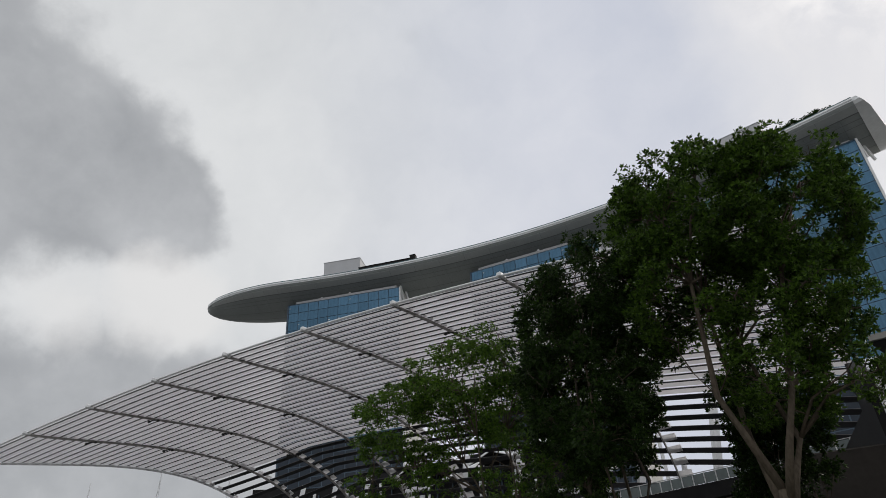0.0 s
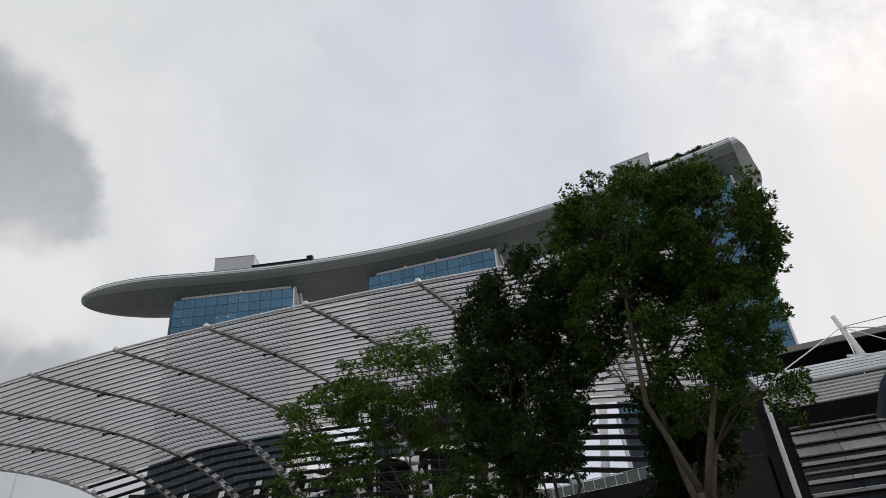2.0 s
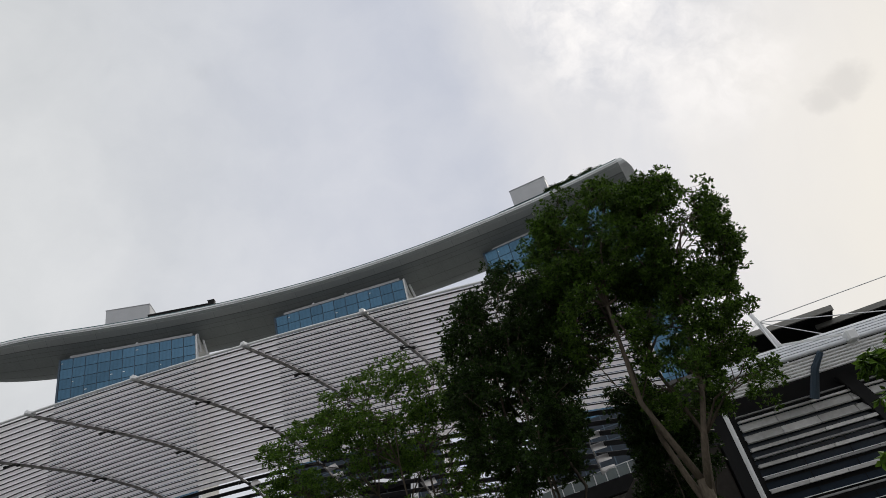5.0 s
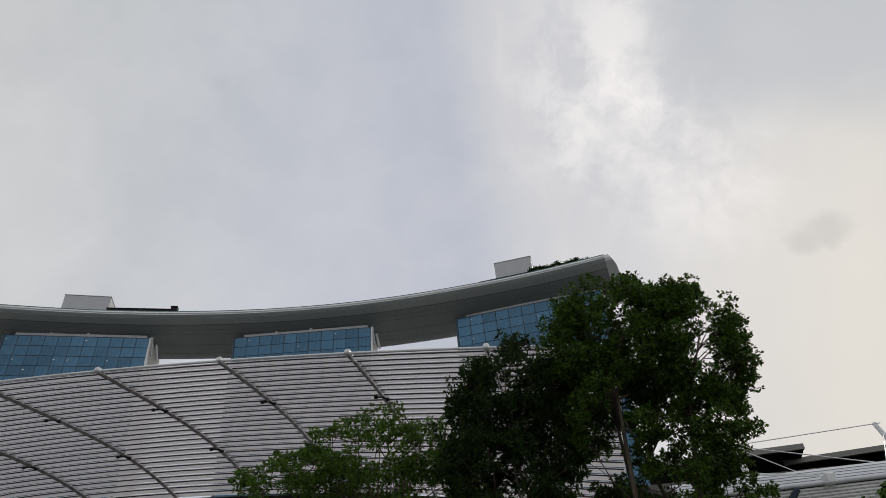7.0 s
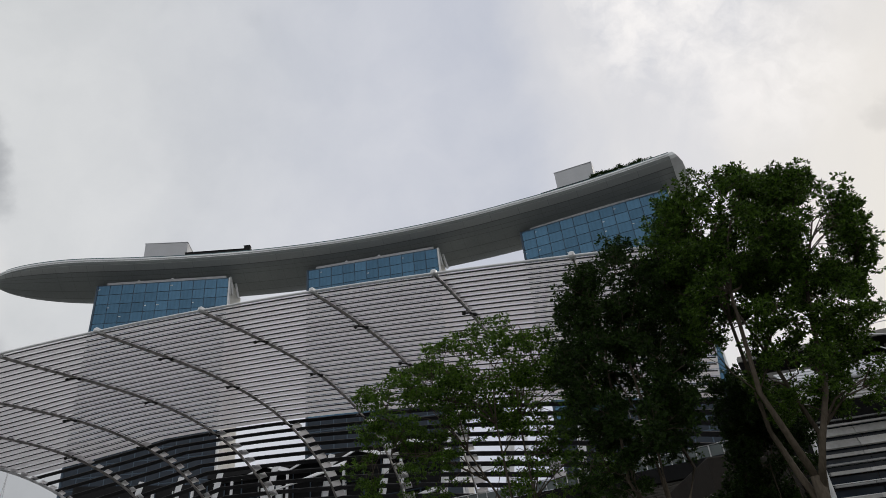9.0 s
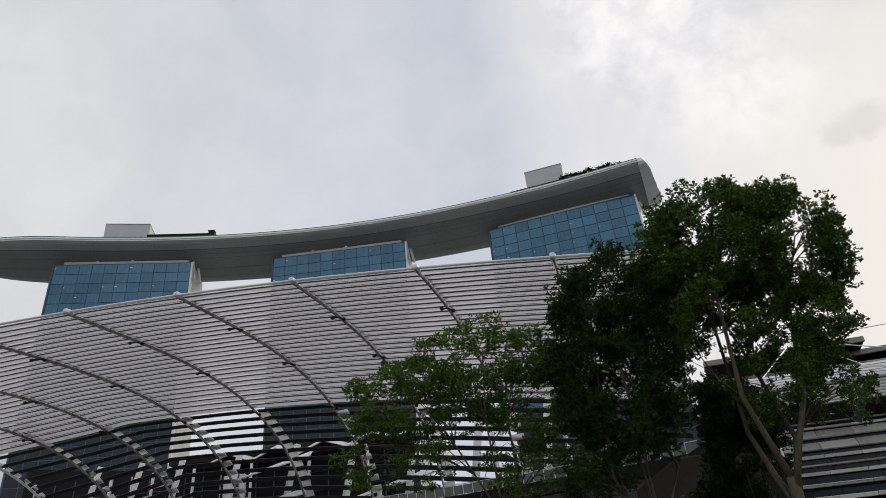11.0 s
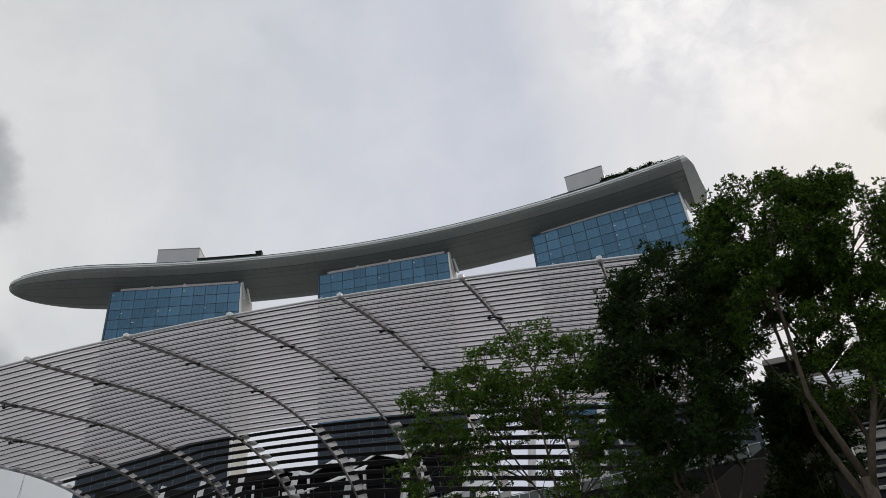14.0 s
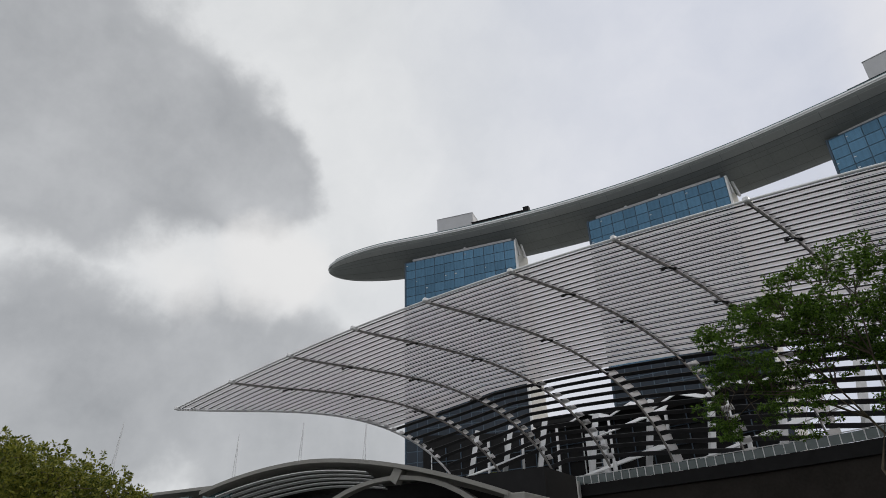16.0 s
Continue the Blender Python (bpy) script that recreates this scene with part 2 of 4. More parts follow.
M_LOUVRE = material("louvre_aluminium", (0.30, 0.305, 0.31), 0.6, 0.1, 0.25, 0.4, 8, 0.05, 0.8, (1, 1, 1), 0.2)
M_BAND = material("sky_grey_band", (0.50, 0.50, 0.49), 0.3, 0.1, 0.4, 0.8, 5, 0.25, 0.9, (1, 1, 1), 0.4)
M_SHEET = material("standing_seam_sheet", (0.60, 0.62, 0.65), 0.7, 0.0, 0.16, 0.3, 9, 0.1, 0.3, (0.3, 1, 1), 0.15)
M_HAZE = material("haze_tinted_steel", (0.82, 0.83, 0.84), 0.8, 0, 0.05, 0.2)


# ---- building blocks ----
def link(name, bm, mat, parent=None, label="", smooth=False):
    me = bpy.data.meshes.new(name)
    bm.to_mesh(me)
    bm.free()
    me.materials.append(mat)
    if smooth:
        for p in me.polygons:
            p.use_smooth = True
    ob = new(name, me)
    ob.parent = parent
    if label:
        ob["label"] = label
    return ob


def part(name, bm, mat, parent, label="", smooth=False):
    return link(name, bm, mat, parent, label, smooth)


def shared(name, me, parent, m=None):
    ob = new(name, me)
    ob.parent = parent
    if m is not None:
        ob.matrix_basis = m
    return ob


def thing(name, label, category, group="", kind="", at=(0, 0, 0)):
    ob = new(name)
    ob.location = at
    return tagged(ob, label, category, group, kind)


def box(bm, lo, hi, bevel=0.0):
    r = bmesh.ops.create_cube(bm, size=1.0, matrix=Matrix.Translation([(a + b) / 2 for a, b in zip(lo, hi)]) @ Matrix.Diagonal([max(1e-4, b - a) for a, b in zip(lo, hi)] + [1]))
    if bevel:
        es = list({e for v in r["verts"] for e in v.link_edges})
        bmesh.ops.bevel(bm, geom=es, offset=bevel, segments=1, affect="EDGES")
    return bm


def beam(bm, a, b, w, h, up=(0, 0, 1)):
    """A bar of w by h from a to b."""
    a, b = Vector(a), Vector(b)
    d = (b - a).normalized()
    s = d.cross(Vector(up))
    s = s.normalized() if s.length > 1e-4 else Vector((1, 0, 0))
    t = s.cross(d)
    vs = [bm.verts.new(p + s * (i * w / 2) + t * (j * h / 2)) for p in (a, b) for i, j in ((-1, -1), (1, -1), (1, 1), (-1, 1))]
    for f in ((3, 2, 1, 0), (4, 5, 6, 7), (0, 1, 5, 4), (1, 2, 6, 5), (2, 3, 7, 6), (3, 0, 4, 7)):
        bm.faces.new([vs[i] for i in f])
    return bm


def tube(bm, pts, radii, sides=8):
    """A tapered round bar through the points."""
    rings = []
    for i, p in enumerate(pts):
        p = Vector(p)
        d = (Vector(pts[min(i + 1, len(pts) - 1)]) - Vector(pts[max(i - 1, 0)])).normalized()
        s = d.orthogonal().normalized() if abs(d.z) > 0.98 else d.cross(Vector((0, 0, 1))).normalized()
        t = d.cross(s)
        rings.append([bm.verts.new(p + (s * math.cos(a) + t * math.sin(a)) * radii[i]) for a in (math.tau * k / sides for k in range(sides))])
    for a, b in zip(rings, rings[1:]):
        for k in range(sides):
            bm.faces.new((a[k], a[(k + 1) % sides], b[(k + 1) % sides], b[k]))
    bm.faces.new(rings[0][::-1])
    bm.faces.new(rings[-1])
    return bm


def strip(bm, rows, close=False):
    """Faces over a grid of points."""
    vs = [[bm.verts.new(p) for p in r] for r in rows]
    for a, b in zip(vs, vs[1:]):
        for k in range(len(a) - (0 if close else 1)):
            k2 = (k + 1) % len(a)
            bm.faces.new((a[k], a[k2], b[k2], b[k]))
    return vs


# ---- ground ----
bm = bmesh.new()
box(bm, (-4500, -4500, -1.0), (4500, 4500, 0.0))
tagged(link("ground", bm, M_PAVE), "flat granite-paved waterfront ground reaching the horizon", "ground", kind="structure")
bm = bmesh.new()
box(bm, (-40, 22, 0.0), (20, 36, 0.35), 0.05)
tagged(link("planting_bed", bm, M_SOIL), "low raised planting bed under the trees", "planter", kind="structure")


# far shore behind the viewer, across the water: unseen dark blocks added to dim reflections
rs = random.Random(9)
for k in range(34):
    x, w, h = -900 + k * 54, rs.uniform(38, 52), rs.uniform(50, 110)
    bm = bmesh.new()
    box(bm, (x, -620, 0), (x + w, -575, h), 0.5)
    box(bm, (x + w * 0.2, -612, h), (x + w * 0.7, -585, h + rs.uniform(4, 10)), 0.3)
    tagged(link("far_block", bm, M_DARK), "plain dark block added out of view across the bay to dim reflections", "building", "far shore blocks", "structure")


# ---- the long deck across the towers ----
def deck_centre(x):
    u = (x + 90) / 190.0
    bow = max(0.0, 1.0 - ((x + 75.0) / 165.0) ** 2)
    return 330.0 - 1.0 * u - 33.0 * u * u - 2.5 * u ** 3 + 2.8 * bow + 3.2 * max(0.0, (x - 20.0) / 86.0)


def deck_half(x):
    u = (x + 287.0) / 390.0
    bow = min(1.0, max(0.0, (x + 287.0) / 62.0))
    stern = 1.0 + 0.02 * max(0.0, (x - 20.0) / 86.0)
    return max(0.05, 22.2 * (1 - (1 - bow) ** 2.2) ** 0.62 * stern)


def deck_frame(x):
    t = Vector((1, (deck_centre(x + 0.5) - deck_centre(x - 0.5)), 0)).normalized()
    return Vector((x, deck_centre(x), 0)), t, Vector((-t.y, t.x, 0))


DECK_Z, RIM = 201.6, 3.4


def hull_point(x, v, drop=0.0):
    """A point on the soffit; v runs from -1 at the near rim to 1 at the far rim."""
    c, t, n = deck_frame(x)
    h = deck_half(x)
    full = min(1.0, h / 22.2)
    z = DECK_Z - RIM * (0.4 + 0.6 * full) - 8.2 * full ** 0.55 * (1 - abs(v) ** (1.55 if v < 0 else 4.0)) - drop
    p = c + n * (v * (h - 0.8 * full))
    return Vector((p.x, p.y, z))


sky_deck = thing("sky_deck", "long curved boat-shaped grey metal deck resting across three towers", "roof deck")
XS = [-287 + 62 * (i / 24) ** 1.8 for i in range(24)] + [-225 + i * 8.15 for i in range(41)]
bm = bmesh.new()
rows = []
for x in XS:
    c, t, n = deck_frame(x)
    h = deck_half(x)
    full = min(1.0, h / 22.2)
    lip = [c + n * (s * h) for s in (-1, 1)]
    zt = DECK_Z - 1.2 * (1 - full)
    rows.append([Vector((lip[1].x, lip[1].y, zt)), Vector((lip[0].x, lip[0].y, zt)), Vector((lip[0].x, lip[0].y, zt - RIM * (0.4 + 0.6 * full) * 0.55))]
                + [hull_point(x, -1 + 2 * k / 14) for k in range(15)] + [Vector((lip[1].x, lip[1].y, zt - RIM * (0.4 + 0.6 * full) * 0.55))])
vs = strip(bm, rows, close=True)
bm.faces.new(vs[0])
# the stern bulges out behind the last section
c, t, n = deck_frame(XS[-1])
last_loop = [Vector(v.co) for v in vs[-1]]
bm.faces.new(vs[-1][::-1])
bmesh.ops.recalc_face_normals(bm, faces=bm.faces)
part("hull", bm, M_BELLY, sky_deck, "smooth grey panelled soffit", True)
end_loop = [p + t * (7.0 * (0.25 + 0.75 * min(1, max(0, (DECK_Z + 1 - p.z) / 6))) * (1 - 0.35 * abs((p - c).dot(n) / 22))) for p in last_loop]
bm = bmesh.new()
strip(bm, [[p + t * 0.05 for p in last_loop], [p.lerp(q, 0.5) + t * 0.5 for p, q in zip(last_loop, end_loop)], end_loop], close=True)
bmesh.ops.recalc_face_normals(bm, faces=bm.faces)
part("stern_cap", bm, M_HULL, sky_deck, "rounded stern cladding, sky light put into its pale colour")
# the end panel over the stern, its sky light put into the pale colour
bm = bmesh.new()
strip(bm, [[p + t * 0.02 for p in end_loop], [p + t * 0.3 for p in end_loop]], close=True)
bm.faces.new([bm.verts.new(p + t * 0.3) for p in end_loop])
bmesh.ops.recalc_face_normals(bm, faces=bm.faces)
part("end_panel", bm, M_HULL, sky_deck, "stern panel, sky light put into its pale colour")
# flank between rim and crease, panel by panel, coloured lighter for sky light
for k0 in range(6, len(XS) - 1, 2):
    k1 = min(k0 + 2, len(XS) - 1)
    bm = bmesh.new()
    rows = []
    for k in range(k0, k1 + 1):
        x = XS[k] + (0.12 if k == k0 else 0.0) - (0.12 if k == k1 else 0.0)
        outer = [hull_point(x, -1 + 0.17 * q / 3, 0.10) for q in range(4)]
        inner = [hull_point(x, -1 + 0.17 * q / 3, -0.05) for q in range(4)]
        rows.append(outer + inner[::-1])
    vs = strip(bm, rows, close=True)
    bm.faces.new(vs[0])
    bm.faces.new(vs[-1][::-1])
    bmesh.ops.recalc_face_normals(bm, faces=bm.faces)
    part("flank_panel", bm, M_FLANK, sky_deck, "grey flank panel, coloured lighter for the sky it catches")
# rim bands and seams along the near edge
for name, z0, z1, out, mat in (("rim_band", -0.1, -1.25, 0.25, M_HULL), ("rim_band", -1.45, -2.0, 0.18, M_HULL)):
    bm = bmesh.new()
    rows = []
    for x in XS[3:]:
        c, t, n = deck_frame(x)
        p = c - n * (deck_half(x) + out)
        q = c - n * (deck_half(x) - 0.6)
        rows.append([Vector((q.x, q.y, DECK_Z + z0)), Vector((p.x, p.y, DECK_Z + z0)), Vector((p.x, p.y, DECK_Z + z1)), Vector((q.x, q.y, DECK_Z + z1))])
    strip(bm, rows, close=True)
    bmesh.ops.recalc_face_normals(bm, faces=bm.faces)
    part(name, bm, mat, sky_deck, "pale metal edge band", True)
for v, w in ((-0.815, 0.30), (-0.68, 0.15), (-0.55, 0.15), (-0.2, 0.15), (0.2, 0.15), (0.55, 0.15)):
    bm = bmesh.new()
    rows = []
    for x in XS[6:]:
        a, b = hull_point(x, v - w / 38, 0.05), hull_point(x, v + w / 38, 0.05)
        rows.append([a, b, b + Vector((0, 0, 0.2)), a + Vector((0, 0, 0.2))])
    strip(bm, rows, close=True)
    part("soffit_seam", bm, M_SEAM, sky_deck)
for i in range(46):
    x = -250 + i * 7.8
    bm = bmesh.new()
    rows = []
    for k in range(13):
        v = -0.81 + 1.74 * k / 12
        rows.append([hull_point(x - 0.05, v, 0.04), hull_point(x + 0.05, v, 0.04), hull_point(x + 0.05, v, -0.1), hull_point(x - 0.05, v, -0.1)])
    strip(bm, rows, close=True)
    part("cross_seam", bm, M_SEAM, sky_deck)
# parapet along the near edge
bm = bmesh.new()
rows = []
for x in XS[8:]:
    c, t, n = deck_frame(x)
    p, q = c - n * (deck_half(x) - 0.5), c - n * (deck_half(x) - 0.6)
    rows.append([Vector((p.x, p.y, DECK_Z)), Vector((p.x, p.y, DECK_Z + 0.9)), Vector((q.x, q.y, DECK_Z + 0.9)), Vector((q.x, q.y, DECK_Z))])
strip(bm, rows, close=True)
part("parapet", bm, M_GREEN_GLASS, sky_deck, "low glass parapet")


def roof_box(x0, x1, off, z0, z1, deep, name, label, mat):
    """A plant room on the deck, along its curve."""
    a, t, n = deck_frame((x0 + x1) / 2)
    half = (x1 - x0) / 2 / max(0.3, t.x)
    bm = bmesh.new()
    box(bm, (-half, 0, z0), (half, deep, z1), 0.25)
    box(bm, (-half - 0.15, -0.15, z1), (half + 0.15, deep + 0.15, z1 + 0.35))
    ob = link(name, bm, mat)
    ob.matrix_basis = Matrix.Translation(a + n * off) @ Matrix.Rotation(math.atan2(t.y, t.x), 4, "Z")
    return ob


tagged(roof_box(-208.5, -184.5, -8, DECK_Z, 219.6, 13, "plant_room", "", M_GREY), "white box-shaped plant room on the curved deck", "plant room", "plant rooms")
tagged(roof_box(42.0, 62.5, -12, DECK_Z, 219.9, 12, "plant_room", "", M_GREY), "white box-shaped plant room above a dark base", "plant room", "plant rooms")
for x0, x1, off, z1 in ((-184, -146, -11, 210.4), (33, 72, -13.5, 208.2)):
    tagged(roof_box(x0, x1, off, DECK_Z, z1, 10, "roof_pavilion", "", M_DARK), "low dark flat-roofed pavilion beside the plant room", "pavilion", "roof pavilions")
tagged(roof_box(-149, -145.5, -13, DECK_Z, 211.0, 3, "roof_turret", "", M_DARK), "small dark turret at the deck's edge", "turret")
tagged(roof_box(-240, -231, -17, DECK_Z, 204.6, 6, "roof_kiosk", "", M_WHITE), "small pale kiosk near the deck's bow", "kiosk")


# ---- three hotel towers ----
def tower(a, b, low_rows, clear_low=False):
    """A slab with a glazed face from a to b (top corners), splaying out behind towards the ground."""
    a, b = Vector((*a, 0)), Vector((*b, 0))
    t = (b - a).normalized()
    n = Vector((-t.y, t.x, 0))
    width = (b - a).length
    ob = thing("hotel_tower", "tall hotel tower faced with blue glass panes, pale concrete end walls", "tower", "hotel towers", at=a)
    ob.rotation_euler = (0, 0, math.atan2(t.y, t.x))
    top = 190.6
    bm = bmesh.new()
    profile = [(0.5, 0), (0.5, top), (27, top), (31, 160), (36, 110), (43, 50), (48, 0)]
    strip(bm, [[Vector((x, y, z)) for y, z in profile] for x in (0.15, width - 0.15)], close=True)
    for x, flip in ((0.15, 1), (width - 0.15, -1)):
        bm.faces.new([bm.verts.new((x, y, z)) for y, z in profile][::flip])
    bmesh.ops.remove_doubles(bm, verts=bm.verts, dist=0.001)
    bmesh.ops.recalc_face_normals(bm, faces=bm.faces)
    part("core", bm, M_CONCRETE, ob, "pale concrete end walls")
    for x in (-0.1, width - 0.9):
        bm = bmesh.new()
        box(bm, (x, -0.7, 0), (x + 1.0, 2.2, top), 0.1)
        part("end_fin", bm, M_MULLION if x < 0 else M_WHITE, ob, "vertical edge fin")
    bm = bmesh.new()
    box(bm, (width * 0.07, 0.0, top + 0.05), (width * 0.965, 4.0, top + 1.7), 0.15)
    part("parapet_band", bm, M_GREY, ob, "pale grey parapet strip")
    cols, row_h = 11, 5.9
    cw = (width - 1.8) / cols
    bm = bmesh.new()
    box(bm, (0.15, -0.30, -row_h * 0.5 + 0.14), (cw - 0.15, 0.25, row_h * 0.5 - 0.14), 0.05)
    me = bpy.data.meshes.new("pane")
    bm.to_mesh(me)
    bm.free()
    me.materials.append(M_PANE)
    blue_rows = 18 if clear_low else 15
    for r in range(blue_rows):
        for k in range(cols):
            shared("pane", me, ob, Matrix.Translation((0.9 + k * cw, -0.1, top - 0.4 - (r + 0.5) * row_h)))
    # small white boxes stand in for bright glints on the panes
    rb = random.Random(int(width * 100))
    for _ in range(16):
        r, k = rb.randrange(0, 9), rb.randrange(0, cols)
        bm = bmesh.new()
        box(bm, (1.3 + k * cw, -0.46, top - 0.4 - (r + 0.42) * row_h), (1.3 + k * cw + rb.uniform(0.5, 1.3), -0.41, top - 0.4 - (r + 0.42) * row_h + 0.42))
        part("blind", bm, M_WHITE, ob, "small pale box painted in as a glint on the glass")
    # low storeys: the dimmer reflection is painted in with darker glass
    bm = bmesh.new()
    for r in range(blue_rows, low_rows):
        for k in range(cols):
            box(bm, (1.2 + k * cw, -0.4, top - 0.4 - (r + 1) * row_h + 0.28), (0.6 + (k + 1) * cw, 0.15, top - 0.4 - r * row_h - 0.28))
    lower = part("lower_panes", bm, M_DGLASS, ob, "low-storey glazing, its dimmer reflection put into a darker colour")
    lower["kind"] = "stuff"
    for k in range(cols + 1):
        x = 0.9 + k * cw
        bm = bmesh.new()
        box(bm, (x - 0.45, -0.26, 2), (x + 0.45, 0.42, top))
        part("mullion", bm, M_MULLION, ob)
    bm = bmesh.new()
    box(bm, (0.5, -0.22, -0.45), (width - 0.5, 0.40, 0.45))
    me = bpy.data.meshes.new("transom")
    bm.to_mesh(me)
    bm.free()
    me.materials.append(M_MULLION)
    for r in range(low_rows + 1):
        shared("transom", me, ob, Matrix.Translation((0, 0, top - 0.4 - r * row_h)))
    for k, x in enumerate((width * 0.30, width * 0.55)):
        bm = bmesh.new()
        tube(bm, [(x, 1.4, top), (x, 1.2, top + 6.5)], [0.9, 0.8], 10)
        part("support_post", bm, M_WHITE, ob)
    for s in (0, 1):
        bm = bmesh.new()
        beam(bm, (width + 0.6 + s * 2.4, 4 + 5 * s, top - 9), (width - 1.0 + s * 1.0, 2 + 5 * s, top + 6), 1.0, 1.0)
        part("slanted_brace", bm, M_WHITE, ob)
    return ob


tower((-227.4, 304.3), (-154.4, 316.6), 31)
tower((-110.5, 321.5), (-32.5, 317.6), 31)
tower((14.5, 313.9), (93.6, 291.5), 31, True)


# small trees along the deck's stern
rd = random.Random(3)
for k in range(13):
    x = 62 + k * 2.5
    c, t, n = deck_frame(x)
    p = c - n * (deck_half(x) - 3.0 - rd.uniform(0, 3))
    dt = thing("deck_tree", "small dark tree on the high deck", "tree", "deck trees", at=(p.x, p.y, DECK_Z))
    h = rd.uniform(3.8, 6.4)
    bm = bmesh.new()
    tube(bm, [(0, 0, 0), (0.1, 0, h * 0.6)], [0.16, 0.09], 6)
    part("trunk", bm, M_BARK, dt)
    bm = bmesh.new()
    for _ in range(150):
        d = Vector((rd.gauss(0, 1), rd.gauss(0, 1), rd.gauss(0, 0.7)))
        q = Vector((0, 0, h * 0.72)) + d * 0.75
        s = Vector((rd.uniform(-1, 1), rd.uniform(-1, 1), rd.uniform(-1, 1))).normalized() * 0.5
        u = s.cross(Vector((0.3, 0.2, 1))).normalized() * 0.28
        bm.faces.new([bm.verts.new(q - s), bm.verts.new(q + u), bm.verts.new(q + s), bm.verts.new(q - u)][::1])
    part("crown", bm, M_LEAF_B, dt)


# ---- the slatted canopy over the terrace ----
def edge(i):
    """The canopy's front edge at rib number i."""
    return Vector((-0.01311 * i * i + 12.64709 * i - 102.65722,
                   0.001 * i ** 3 - 0.18425 * i * i - 0.32734 * i + 62.46824,
                   0.00769 * i ** 3 - 0.38483 * i * i + 2.65662 * i + 28.47581))


def shell(i, s, lift=0.0):
    """A point of the shell s metres back from the edge along rib i."""
    j = i - 4.0
    a0, k1, k2, ph = -0.0799 + 0.01704 * j, -0.0064 + 0.00327 * j, 0.000728, 0.4916 - 0.0616 * j
    u = z = 0.0
    n = 14
    for q in range(n):
        w = (q + 0.5) * s / n
        ang = a0 - k1 * w - k2 * w * w
        u += math.cos(ang) * s / n
        z += math.sin(ang) * s / n
    ang = a0 - k1 * s - k2 * s * s
    side = Vector((math.sin(ph), math.cos(ph), 0))
    z += max(0.0, 1.0 - i / 2.2) ** 1.4 * (0.6 + 1.55 * (1 - math.exp(-s / 11.0)))
    return edge(i) + side * u + Vector((0, 0, z)) + (Vector((0, 0, math.cos(ang))) - side * math.sin(ang)) * lift


TERRACE = 15.3
ENDS = {}


def rib_len(i):
    """Where rib i comes down to the terrace."""
    key = round(i, 3)
    if key not in ENDS:
        s = 30.0
        while s < 44.48 - 0.83 * (i - 4) and shell(i, s).z > TERRACE + 0.3:
            s += 0.1
        ENDS[key] = s
    return ENDS[key]


def rib_scale(i):
    return (44.48 - 0.83 * (i - 4)) / 44.48 * (1 + 0.16 * max(0.0, 1 - i / 2.3))


LAST = 8.9
RIBS = [0, 1, 2, 3, 4, 5, 6, 7, 8, LAST]
FRIT_S = 28.3
LINES = [0.55 + 1.06 * k for k in range(26)] + [28.4 + 1.47 * k for k in range(11)]
canopy = thing("slatted_canopy", "large curved canopy of grey metal slats on arched steel ribs", "canopy")
for i in RIBS[:-1]:
    bm = bmesh.new()
    n = 26
    rows = []
    for q in range(n + 1):
        s = rib_len(i) * q / n
        c = [shell(i + d, s, l) for d, l in ((-0.0064, -0.37), (0.0064, -0.37), (0.0064, -0.08), (-0.0064, -0.08))]
        rows.append(c)
    vs = strip(bm, rows, close=True)
    bm.faces.new(vs[0])
    bm.faces.new(vs[-1][::-1])
    bmesh.ops.recalc_face_normals(bm, faces=bm.faces)
    rib = part("rib", bm, M_RIB if i else M_WHITE, canopy, "arched brown-grey steel rib" if i else "white end rib")
    for k in (1, 2, 3) if i else ():
        s = 8.46 + (9.94 - 0.277 * (i - 4)) * (k - 1)
        for d in (-0.042, 0.042):
            bm = bmesh.new()
            p = shell(i + d, s + (0.25 if d > 0 else -0.25), -0.5)
            bmesh.ops.create_icosphere(bm, subdivisions=1, radius=0.24, matrix=Matrix.Translation(p) @ Matrix.Diagonal((1.1, 1, 0.9, 1)))
            beam(bm, p, shell(i, s, -0.35), 0.14, 0.14)
            part("bracket", bm, M_BRACKET, rib, "black spotlight bracket")
    bm = bmesh.new()
    e0, e1 = shell(i, -0.5, 0.0), shell(i, 0.55, -0.05)
    beam(bm, e0, e1, 0.55, 0.55)
    bmesh.ops.bevel(bm, geom=list(bm.edges), offset=0.12, segments=1, affect="EDGES")
    part("end_cap", bm, M_WHITE, rib, "white rib end cap")
    # small pale clips where the upper slats meet the rib
    for k, line in enumerate(LINES[1:26]):
        s = line * rib_scale(i) + 0.25
        bm = bmesh.new()
        beam(bm, shell(i + 0.024, s, -0.05), shell(i + 0.024, s + 0.42, -0.05), 0.40, 0.05)
        part("slat_clip", bm, M_FRIT, rib)
    # splice plates up the lower rib
    for q in range(11):
        s = 28.6 + q * 1.48
        if s > rib_len(i) - 0.5:
            break
        bm = bmesh.new()
        beam(bm, shell(i + 0.072, s, -0.22), shell(i + 0.072, s + 0.8, -0.22), 1.75, 0.06)
        part("splice_plate", bm, M_FRIT, rib, "pale plate where a slat meets the rib")
bm = bmesh.new()
pts = [shell(LAST * q / 60, -0.02, 0.0) for q in range(61)]
tube(bm, pts, [0.13] * 61, 8)
part("edge_tube", bm, M_WHITE, canopy, "white tube along the front edge", True)
